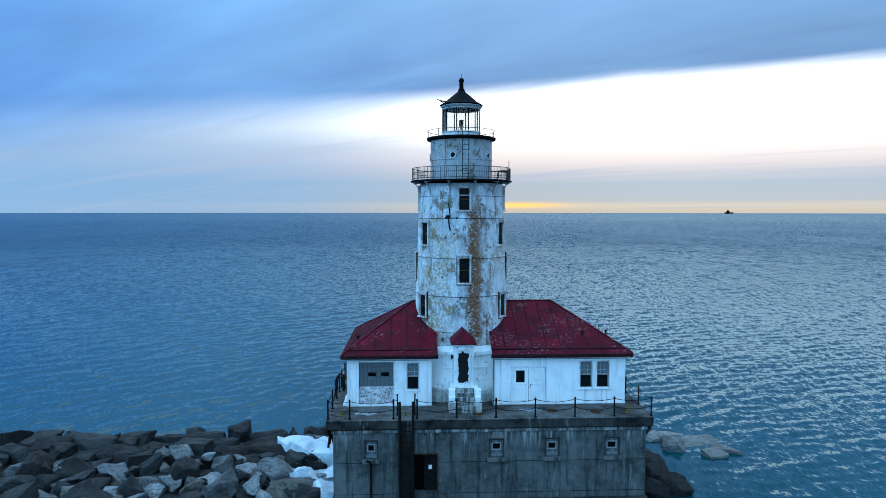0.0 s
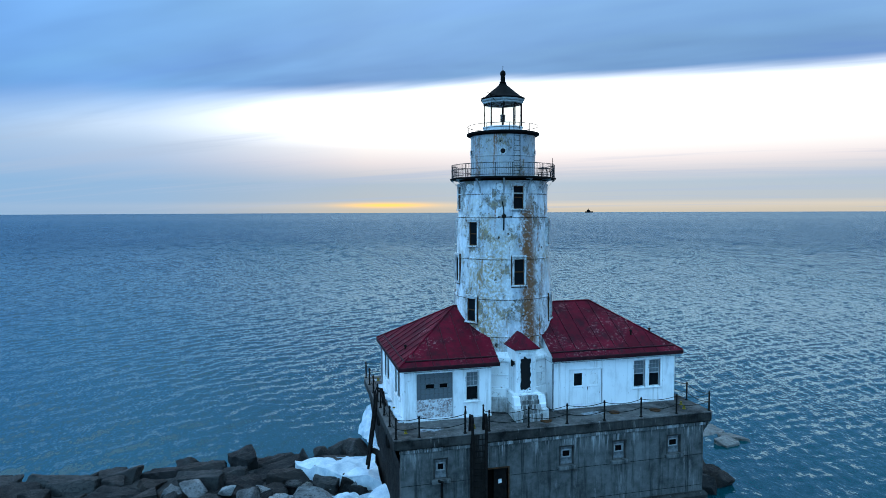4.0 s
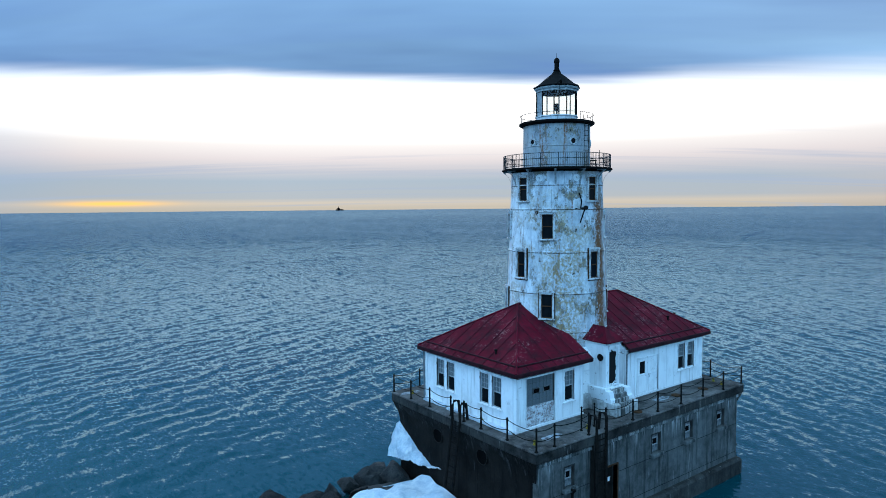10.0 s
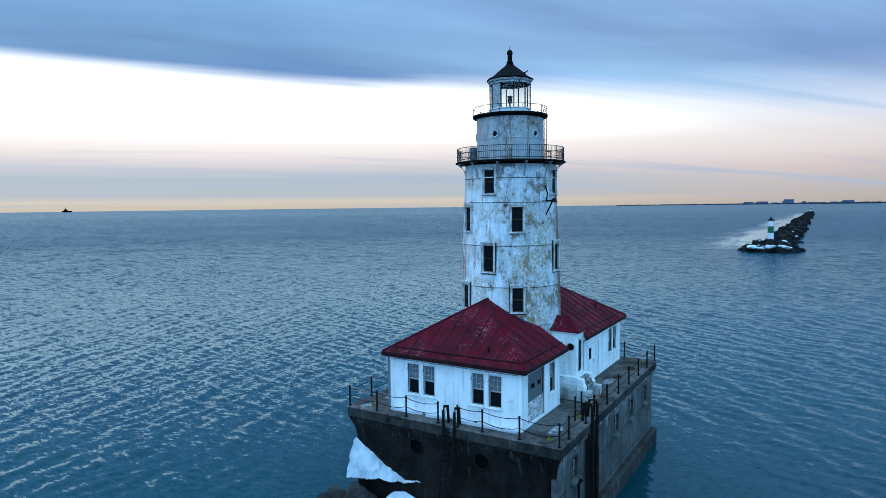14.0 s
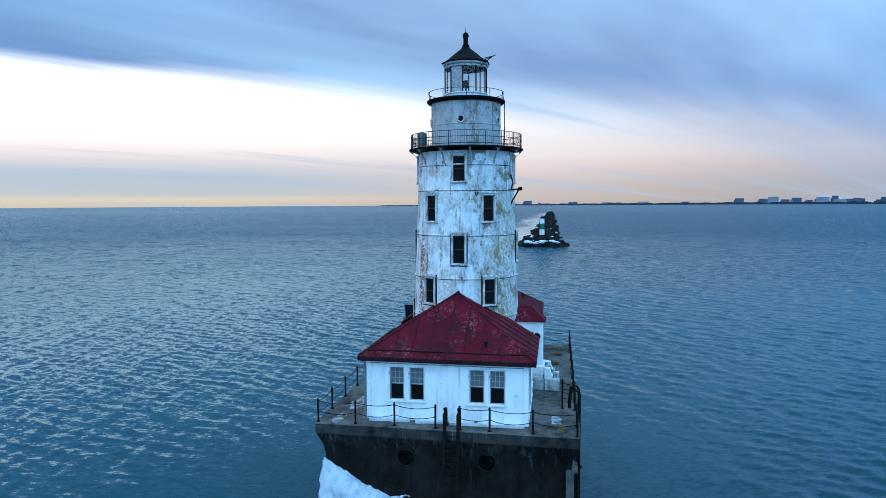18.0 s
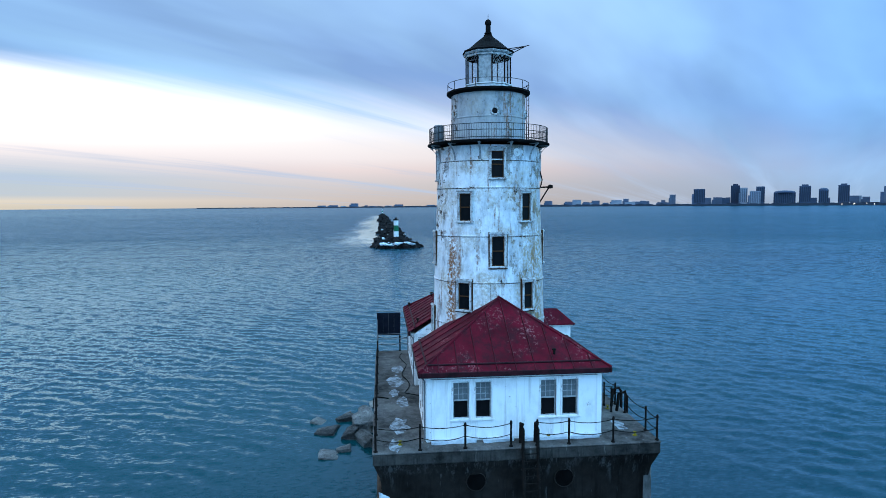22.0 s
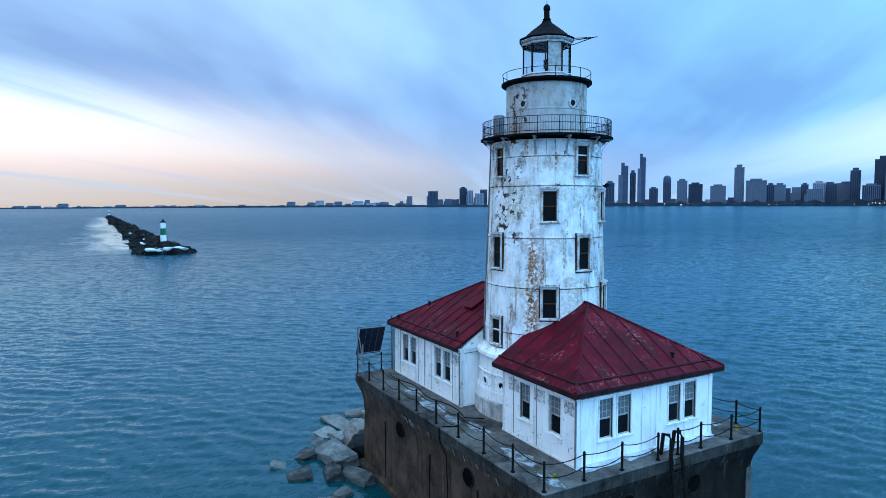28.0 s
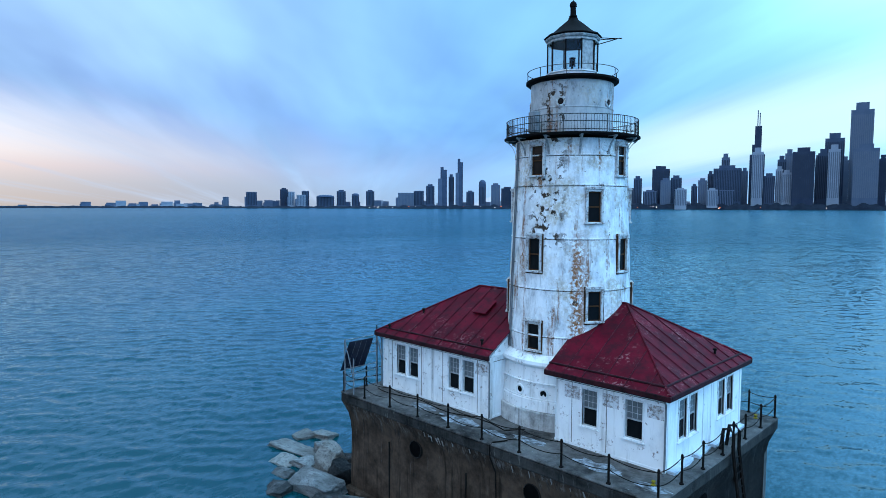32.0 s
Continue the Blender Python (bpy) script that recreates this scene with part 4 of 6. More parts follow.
house("east_fog_signal_house", "long white boarded house with a red hipped metal roof", 1.65, 9.3, -3.75, 3.82, {
    "south": [(2.7, 4.64, 5.56, 7.68, "double_door"), (6.66, 7.36, ZW0, ZW1, "sash"), (7.64, 8.34, ZW0, ZW1, "sash")],
    "north": [(7.46, 8.14, ZW0, ZW1, "sash"), (6.5, 7.2, ZW0, ZW1, "sash"), (3.6, 4.3, ZW0, ZW1, "sash"), (2.64, 3.36, ZW0, ZW1, "sash")],
}, (1.5, 9.62, -4.08, 4.14, 8.52, 1.5, 5.68, 11.0, False, True))

# ---- the tower ----
PROFILE = [(2.92, 8.75), (2.89, 9.6), (2.83, 11.7), (2.74, 13.95), (2.65, 16.3), (2.6, 17.62), (2.58, 18.35)]


def tower_r(z):
    for (r0, z0), (r1, z1) in zip(PROFILE, PROFILE[1:]):
        if z <= z1:
            return r0 + (r1 - r0) * max(0.0, (z - z0) / (z1 - z0))
    return PROFILE[-1][0]


TOWER_WINDOWS = [(a, 16.75, 18.02) for a in (270, 180, 90, 0)] + [(a, 14.68, 16.0) for a in (213, 146, 327, 34)] + [(a, 12.5, 13.95) for a in (270, 180, 90, 0)] + [(a, 10.36, 11.66) for a in (213, 146, 327, 34)] + [(92, 8.95, 10.1)]
WIN_W = 0.6


M_STONE = concrete("whitewashed_stone", (0.18, 0.175, 0.165), (0.66, 0.66, 0.64), 0.7, 0.4)


def tower():
    t = thing("lighthouse_tower", "tapering white cast-iron lighthouse tower with rust stains", "lighthouse")
    # pedestal
    bm = bmesh.new()
    lathe(bm, [(3.42, DECK - 0.02), (3.42, 6.25), (3.36, 6.3)], 72)
    part("foundation_ring", bm, M_STONE, t, "stained whitewashed foundation ring")
    bm = bmesh.new()
    lathe(bm, [(3.3, 6.3), (3.3, 6.75), (3.22, 6.8), (3.18, 8.2), (3.3, 8.28), (3.34, 8.36), (3.32, 8.5), (3.1, 8.62), (2.95, 8.75)], 72)
    part("pedestal", bm, M_WORN, t)
    for z in (6.78, 7.5):
        bm = bmesh.new()
        lathe(bm, [(3.18, z), (3.27, z + 0.01), (3.27, z + 0.06), (3.18, z + 0.07)], 72)
        part("moulding", bm, M_TRIM, t)
    # plates, course by course
    zs = [8.75, 9.6, 11.7, 13.95, 16.3, 17.62, 18.35]
    for k, (z0, z1) in enumerate(zip(zs, zs[1:])):
        for s in range(8):
            a0, a1 = 22.5 + 45 * s + (15 * k % 45), 22.5 + 45 * (s + 1) + (15 * k % 45)
            holes = []
            for wa, wz0, wz1 in TOWER_WINDOWS:
                half = math.degrees(WIN_W / 2 / tower_r((wz0 + wz1) / 2))
                for shift in (-360, 0, 360):
                    if wa + shift + half > a0 and wa + shift - half < a1 and wz1 > z0 and wz0 < z1:
                        holes.append((wa + shift - half, wa + shift + half, wz0, wz1))
            angs = sorted({*[a0 + 0.12 + (44.76) * i / 9 for i in range(10)], *[min(max(v, a0 + 0.12), a1 - 0.12) for h in holes for v in h[:2]]})
            hs = sorted({z0 + 0.012, z1 - 0.012, *[min(max(v, z0 + 0.012), z1 - 0.012) for h in holes for v in h[2:]]})
            bm = bmesh.new()
            grid = {}
            for i, a in enumerate(angs):
                for j, z in enumerate(hs):
                    for d in (0, 1):
                        r = tower_r(z) - 0.05 * d
                        grid[i, j, d] = bm.verts.new((r * math.cos(radians(a)), r * math.sin(radians(a)), z))
            cells = {(i, j) for i in range(len(angs) - 1) for j in range(len(hs) - 1) if not any(h[0] - 1e-6 <= (angs[i] + angs[i + 1]) / 2 <= h[1] + 1e-6 and h[2] <= (hs[j] + hs[j + 1]) / 2 <= h[3] for h in holes)}
            for i, j in cells:
                g = grid
                bm.faces.new((g[i, j, 0], g[i + 1, j, 0], g[i + 1, j + 1, 0], g[i, j + 1, 0]))
                for di, dj, p, q in ((-1, 0, (i, j + 1), (i, j)), (1, 0, (i + 1, j), (i + 1, j + 1)), (0, -1, (i, j), (i + 1, j)), (0, 1, (i + 1, j + 1), (i, j + 1))):
                    if (i + di, j + dj) not in cells:
                        bm.faces.new((g[(*p, 1)], g[(*q, 1)], g[(*q, 0)], g[(*p, 0)]))
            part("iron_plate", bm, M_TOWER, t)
    bm = bmesh.new()
    lathe(bm, [(r - 0.17, z) for r, z in PROFILE], 64)
    part("seam_backing", bm, M_RUSTIRON, t, "rusty iron behind the plate joints")
    for z in zs[1:-1]:
        bm = bmesh.new()
        r = tower_r(z)
        lathe(bm, [(r - 0.03, z - 0.035), (r + 0.035, z - 0.03), (r + 0.04, z + 0.015), (r - 0.03, z + 0.03)], 72)
        part("flange_ring", bm, M_TOWER, t)
        bm = bmesh.new()
        lathe(bm, [(r - 0.03, z - 0.075), (r + 0.004, z - 0.065), (r + 0.004, z - 0.038), (r - 0.03, z - 0.036)], 72, cap=False)
        part("joint", bm, M_RUSTIRON, t, "dark rusted joint between iron courses")
    # windows
    for wa, z0, z1 in TOWER_WINDOWS:
        key = ("tower", round(z1 - z0, 2), z0 < 13)
        if key not in CACHE:
            me = window_meshes(WIN_W, z1 - z0, 0.11, 0, 0, False, 0.12)
            me["hood"] = mesh_of("hood", boxes((-0.15, WIN_W + 0.15, -0.1, 0.075, z1 - z0 + 0.1, z1 - z0 + 0.17), (-0.1, WIN_W + 0.1, -0.1, 0.05, z1 - z0 + 0.17, z1 - z0 + 0.21), bevel=0.012), M_CASING)
            for key2 in ("window", "sill"):
                me[key2].materials[0] = M_CASING
            me["sash"].materials[0] = M_RUSTIRON
            g = z1 - z0
            if z0 < 13:
                me["rusted_gap"] = mesh_of("rusted_gap", boxes((-0.16, -0.112, -0.1, -0.012, -0.14, g + 0.2), (WIN_W + 0.112, WIN_W + 0.16, -0.1, -0.012, -0.14, g + 0.2), (-0.16, WIN_W + 0.16, -0.1, 0.0, -0.15, -0.092), bevel=0.006), M_RUSTIRON)
            CACHE[key] = me
        r = tower_r((z0 + z1) / 2) + 0.05
        place_window(CACHE[key], t, pose(0, 0, 0, 0, 0, wa - 90) @ pose(-WIN_W / 2, r, z0), "weathered white window casing with dark broken panes")
    return t


TOWER = tower()


M_RAIL = simple("grey_rail_iron", (0.014, 0.015, 0.016), (0.06, 0.062, 0.065), 0.7, 0.0, 4.0)


def ring_rail(t, r, z0, z1, n_post, n_bal, thick, mids):
    for zz in (z1, *mids):
        bm = bmesh.new()
        tube(bm, [(r * math.cos(2 * math.pi * i / 72), r * math.sin(2 * math.pi * i / 72), zz) for i in range(73)], thick, 5)
        part("rail", bm, M_RAIL, t)
    post = bmesh.new()
    tube(post, [(r, 0, z0), (r, 0, z1)], thick * 1.15, 5)
    me = mesh_of("post", post, M_RAIL)
    for i in range(n_post):
        inst("post", me, t, pose(0, 0, 0, 0, 0, 360 * i / n_post + 9))
    if n_bal:
        bal = bmesh.new()
        tube(bal, [(r, 0, z0 + 0.04), (r, 0, z1 - 0.02)], 0.008, 4)
        me = mesh_of("baluster", bal, M_RAIL)
        for i in range(n_bal):
            inst("baluster", me, t, pose(0, 0, 0, 0, 0, 360 * i / n_bal))


def upper_works(t):
    bm = bmesh.new()
    lathe(bm, [(2.55, 18.44), (3.08, 18.45), (3.14, 18.47), (3.14, 18.53), (3.05, 18.56)], 96)
    part("gallery_deck", bm, M_BLACK, t, "black iron gallery deck")
    bm = bmesh.new()
    lathe(bm, [(1.9, 18.55), (1.9, 19.75), (1.92, 19.77), (1.92, 19.81), (1.9, 19.83), (1.9, 21.0), (2.02, 21.04)], 80)
    part("watch_room_drum", bm, M_DRUM, t, "grey-white iron drum of the watch room")
    for a in (251, 180, 109, 37, 323):
        bm = bmesh.new()
        lathe(bm, [(0.14, -0.02), (0.14, 0.05), (0.17, 0.06), (0.22, 0.05), (0.23, -0.02)], 20, cap=False)
        ob = part("porthole", bm, M_CASING, t)
        m = pose(0, 0, 20.02, 0, 0, a - 90) @ pose(0, 1.9, 0, -90)
        ob.matrix_basis = m
        bm = bmesh.new()
        lathe(bm, [(0.148, 0.0), (0.148, 0.012)], 20)
        inst("porthole_glass", mesh_of("porthole_glass", bm, M_PANE), ob)
    bm = bmesh.new()
    lathe(bm, [(1.9, 20.98), (2.06, 21.02), (2.14, 21.08), (2.14, 21.17), (2.08, 21.19)], 96)
    part("lantern_gallery", bm, M_BLACK, t, "black lantern gallery deck")
    # curved brackets under the gallery
    br = bmesh.new()
    pts = [(2.6, 17.55), (2.64, 17.85), (2.74, 18.1), (2.9, 18.28), (3.08, 18.4), (3.08, 18.47), (2.6, 18.47)]
    inner = [(2.6, 17.75), (2.68, 18.0), (2.78, 18.17), (2.92, 18.32), (2.95, 18.40), (2.9, 18.41), (2.6, 18.41)]
    lo = [[br.verts.new((p[0], s, p[1])) for p in pts] for s in (-0.05, 0.05)]
    li = [[br.verts.new((p[0], s, p[1])) for p in inner] for s in (-0.05, 0.05)]
    for i in range(len(pts) - 1):
        br.faces.new((lo[0][i], lo[0][i + 1], li[0][i + 1], li[0][i]))
        br.faces.new((lo[1][i + 1], lo[1][i], li[1][i], li[1][i + 1]))
        br.faces.new((lo[0][i + 1], lo[0][i], lo[1][i], lo[1][i + 1]))
        br.faces.new((li[0][i], li[0][i + 1], li[1][i + 1], li[1][i]))
    me = mesh_of("gallery_bracket", br, M_SASHGREY)
    for i in range(12):
        inst("gallery_bracket", me, t, pose(0, 0, 0, 0, 0, 30 * i + 12))
    bm = bmesh.new()
    lathe(bm, [(0.05, 0.0), (0.05, 0.05), (0.13, 0.05), (0.14, 0.03), (0.19, 0.03), (0.2, 0.0)], 20)
    rd = mesh_of("roundel", bm, M_TRIM)
    for i in range(8):
        inst("roundel", rd, t, pose(0, 0, 17.98, 0, 0, 45 * i + 22.5 - 90) @ pose(0, 2.585, 0, -90))
    ring_rail(t, 3.04, 18.55, 19.3, 20, 160, 0.018, (18.66, 19.0))
    ring_rail(t, 2.08, 21.17, 21.6, 10, 0, 0.016, ())
    # lantern room
    n = 10
    bm = bmesh.new()
    lathe(bm, [(1.18, 21.17), (1.18, 21.47), (1.24, 21.5), (1.24, 21.55), (1.12, 21.56)], n, 0, 360)
    part("lantern_base", bm, M_TRIM, t)
    bar = bmesh.new()
    tube(bar, [(1.15, 0, 21.55), (1.15, 0, 23.1)], 0.035, 6)
    me = mesh_of("lantern_post", bar, M_IRON)
    for i in range(n):
        inst("lantern_post", me, t, pose(0, 0, 0, 0, 0, 36 * i))
    c, s = math.cos(radians(36)), math.sin(radians(36))
    bm = bmesh.new()
    q = [bm.verts.new(v) for v in ((1.13, 0, 21.56), (1.13 * c, 1.13 * s, 21.56), (1.13 * c, 1.13 * s, 22.95), (1.13, 0, 22.95))]
    bm.faces.new(q)
    me = mesh_of("lantern_pane", bm, M_CLEAR)
    milky = me.copy()
    milky.materials[0] = M_BAR
    for i in range(n):
        ob = inst("lantern_pane", milky if i == 4 else me, t, pose(0, 0, 0, 0, 0, 36 * i))
        ob.visible_shadow = False
    bm = bmesh.new()
    lathe(bm, [(1.1, 23.14), (1.3, 23.15), (1.35, 23.19), (1.33, 23.23), (1.06, 23.36), (0.64, 23.72), (0.28, 24.0), (0.2, 24.1)], n)
    part("lantern_roof", bm, M_BLACK, t, "black lantern roof")
    bm = bmesh.new()
    lathe(bm, [(1.12, 22.9), (1.2, 22.92), (1.2, 23.02), (1.25, 23.04), (1.29, 23.1), (1.29, 23.15), (1.12, 23.152)], n, cap=False)
    part("lantern_cornice", bm, M_BAR, t, "weathered grey-white cornice under the lantern roof")
    bm = bmesh.new()
    lathe(bm, [(0.22, 24.0), (0.22, 24.12), (0.16, 24.15), (0.19, 24.18), (0.19, 24.22), (0.135, 24.25), (0.13, 24.62), (0.16, 24.64), (0.165, 24.74), (0.14, 24.82), (0.07, 24.89), (0.014, 24.91), (0.012, 25.15)], 20)
    part("finial", bm, M_BLACK, t, "black ventilator finial")
    bm = bmesh.new()
    lathe(bm, [(1.1, 22.9), (0.02, 23.3)], n)
    part("lantern_ceiling", bm, M_DARK, t)
    # lamp
    bm = bmesh.new()
    lathe(bm, [(0.12, 21.56), (0.12, 21.62), (0.05, 21.64), (0.05, 21.9), (0.15, 21.92), (0.15, 21.95), (0.13, 21.96), (0.14, 22.1), (0.13, 22.24), (0.15, 22.25), (0.15, 22.3), (0.02, 22.34)], 20)
    part("beacon_lamp", bm, M_IRON, t, "small dark beacon lamp on a stand")


def clear_glass():
    m, t, b = material("old_clear_glass")
    out = t.nodes["Material Output"]
    tr = nd(t, "ShaderNodeBsdfTransparent", Color=(0.80, 0.84, 0.84, 1))
    gl = nd(t, "ShaderNodeBsdfGlossy", Color=(0.9, 0.9, 0.9, 1), Roughness=0.1)
    mx = nd(t, "ShaderNodeMixShader", i0=0.05, i1=tr.outputs[0], i2=gl.outputs[0])
    t.links.new(mx.outputs[0], out.inputs[0])
    return m


M_CLEAR = clear_glass()
upper_works(TOWER)

# ---- entrance bay with its steps ----
def vestibule():
    v = thing("entrance_bay", "small white entrance bay with a red hipped roof and worn steps", "porch")
    x0, x1, yf, yb = -0.70, 0.42, -4.25, -2.6
    c = (x0 + x1) / 2
    part("bay_wall", boxes((x0, x0 + 0.2, yf, yb, 6.75, 9.15), (x1 - 0.2, x1, yf, yb, 6.75, 9.15), (x0 + 0.2, x1 - 0.2, yf, yf + 0.15, 8.9, 9.15), bevel=0.02), M_TRIM, v)
    part("bay_plinth", boxes((x0 - 0.2, x1 + 0.28, yf - 0.12, yb, 6.3, 6.78), (x0 - 0.14, x1 + 0.2, yf - 0.06, yb, 6.12, 6.3), bevel=0.03), M_TRIM, v)
    part("bay_base", boxes((x0 - 0.26, x1 + 0.34, yf - 0.1, yb, 5.5, 6.12), bevel=0.03), M_STONE, v, "stained stone base course")
    part("cornice", boxes((x0 - 0.1, x1 + 0.1, yf - 0.1, yb, 9.1, 9.24), bevel=0.02), M_TRIM, v)
    bm = bmesh.new()
    e = [bm.verts.new(p) for p in ((x0 - 0.17, yf - 0.18, 9.24), (x1 + 0.17, yf - 0.18, 9.24), (x1 + 0.17, yb, 9.24), (x0 - 0.17, yb, 9.24))]
    lo = [bm.verts.new(p.co - Vector((0, 0, 0.06))) for p in e]
    ap, bk = bm.verts.new((c, yf + 0.6, 9.95)), bm.verts.new((c, yb, 9.95))
    for f in ((e[0], e[1], ap), (e[1], e[2], bk, ap), (e[3], e[0], ap, bk), (e[2], e[3], bk), (lo[3], lo[2], lo[1], lo[0]), (lo[0], lo[1], e[1], e[0]), (lo[1], lo[2], e[2], e[1]), (lo[3], lo[0], e[0], e[3]), (lo[2], lo[3], e[3], e[2])):
        bm.faces.new(f)
    part("bay_roof", bm, M_ROOF, v, "dark red metal roof")
    part("door_frame", boxes((x0 + 0.12, x0 + 0.22, yf - 0.03, yf + 0.1, 6.78, 8.95), (x1 - 0.22, x1 - 0.12, yf - 0.03, yf + 0.1, 6.78, 8.95), (x0 + 0.22, x1 - 0.22, yf - 0.03, yf + 0.1, 8.82, 8.95), (x0 + 0.22, x1 - 0.22, yf - 0.03, yf + 0.1, 6.78, 6.9), bevel=0.012), M_TRIM, v)
    part("door", boxes((x0 + 0.22, x1 - 0.22, yf + 0.04, yf + 0.09, 6.9, 8.82)), M_PEELED, v, "white door whose paint has peeled to black")
    n = 5
    for i in range(n):
        part("step", boxes((x0 + 0.04, x1 + 0.04, yf - 0.14 - 0.16 * (i + 1), yf - 0.12 - 0.16 * i, DECK, 6.7 - 0.2 * (i + 1) + 0.2), bevel=0.02), M_CONC, v)
    for a, b in ((x0 - 0.3, x0 + 0.06), (x1 + 0.02, x1 + 0.38)):
        part("cheek_base", boxes((a - 0.02, b + 0.02, yf - 0.92, yf - 0.13, 5.5, 6.12), bevel=0.03), M_STONE, v, "stone base of the stair cheek")
        bm = bmesh.new()
        pts = [(yf - 0.125, 6.12), (yf - 0.56, 6.12), (yf - 0.56, 6.3), (yf - 0.5, 6.36), (yf - 0.42, 6.7), (yf - 0.125, 6.72)]
        l = [bm.verts.new((a, *p)) for p in pts]
        r = [bm.verts.new((b, *p)) for p in pts]
        bm.faces.new(l[::-1])
        bm.faces.new(r)
        for i in range(6):
            bm.faces.new((l[i], l[(i + 1) % 6], r[(i + 1) % 6], r[i]))
        part("stair_cheek", bm, M_TRIM, v)


def peeled():
    """White paint left round the rim of a door that has weathered to black."""
    m, t, b = material("peeled_door")
    n = noise_of(t, 2.6, 7, 0.72, seed=5.0)
    sep = nd(t, "ShaderNodeSeparateXYZ", i0=t.nodes.new("ShaderNodeTexCoord").outputs["Object"]).outputs
    u = calc(t, "DIVIDE", calc(t, "ABSOLUTE", calc(t, "ADD", sep[0], 0.14)), 0.32)
    v = calc(t, "DIVIDE", calc(t, "ABSOLUTE", calc(t, "SUBTRACT", sep[2], 7.86)), 0.96)
    rim = calc(t, "ADD", calc(t, "MAXIMUM", u, v), calc(t, "MULTIPLY", calc(t, "SUBTRACT", n, 0.5), 1.5))
    put(t, b, "Base Color", ramp(t, rim, [(0.90, (0.012, 0.012, 0.012)), (0.93, (0.66, 0.68, 0.7))]))
    put(t, b, "Roughness", 0.7)
    bump_to(t, b, n, 0.4, 0.02)
    return m


M_PEELED = peeled()
vestibule()

# ---- chain railing round the deck ----


def railing():
    f = thing("chain_railing", "black iron posts with sagging double chains round the deck", "railing")
    bm = bmesh.new()
    lathe(bm, [(0.09, 0.0), (0.09, 0.04), (0.045, 0.06), (0.045, 0.95), (0.06, 0.97), (0.06, 1.0), (0.045, 1.02), (0.05, 1.06), (0.02, 1.1)], 8)
    me = mesh_of("rail_post", bm, M_IRON)
    i = 0.14
    south = [(x, Y0 + i) for x in (-7.56, -6.4, -4.05, -2.78, -0.64, 1.5, 3.65, 5.83, 8.0, 10.06)]
    east = [(X1 - i, y) for y in (-3.9, -1.7, 0.5, 2.7, 4.4)]
    north = [(x, Y1 - i) for x in (10.06, 8.3, 6.3, 4.3, 2.3, 0.3, -1.7, -3.7, -5.7, -7.56)]
    west = [(X0 + i, y) for y in (4.1, 2.25, 0.35, -0.75, -2.1, -4.0)]
    loop = south + east + north + west
    for x, y in loop:
        inst("rail_post", me, f, pose(x, y, DECK))
    n = len(loop)
    for k in range(n):
        a, b = loop[k], loop[(k + 1) % n]
        if (a, b) in ((south[2], south[3]), (west[2], west[3])):
            continue
        for z, sag in ((0.98, 0.13), (0.52, 0.15)):
            bm = bmesh.new()
            sg = sag * math.hypot(a[0] - b[0], a[1] - b[1]) / 2.1 * random.uniform(0.8, 1.25)
            tube(bm, [(a[0] + (b[0] - a[0]) * u / 10, a[1] + (b[1] - a[1]) * u / 10, DECK + z - sg * 4 * u / 10 * (1 - u / 10)) for u in range(11)], 0.018, 5)
            part("chain", bm, M_IRON, f)


railing()


def ladder(name, label, x0, x1, y0, z0, z1, along_x, lean=0.0):
    l = thing(name, label, "ladder")
    for u in (x0, x1):
        bm = bmesh.new()
        p = [(u, y0 - lean, z0), (u, y0, z1), (u, y0, z1 + 0.7), (u, y0 + 0.12, z1 + 0.9), (u, y0 + 0.4, z1 + 0.85), (u, y0 + 0.5, z1)]
        tube(bm, p if along_x else [(b, a, c) for a, b, c in p], 0.075, 6)
        part("rail", bm, M_IRON, l)
    n = round((z1 - z0) / 0.3)
    for i in range(1, n):
        z = z0 + (z1 - z0) * i / n
        y = y0 - lean * (1 - i / n)
        bm = bmesh.new()
        tube(bm, [(x0, y, z), (x1, y, z)] if along_x else [(y, x0, z), (y, x1, z)], 0.025, 5)
        part("rung", bm, M_IRON, l)


ladder("iron_ladder", "rusty iron ladder up the front of the concrete pier", -3.72, -3.0, Y0 - 0.08, 0.95, DECK, True)
ladder("leaning_ladder", "dark iron ladder leaning against the pier above the snow", -0.72, -0.1, X0 - 0.1, 2.0, DECK + 0.05, False, 0.5)

# ---- breakwater rocks ----


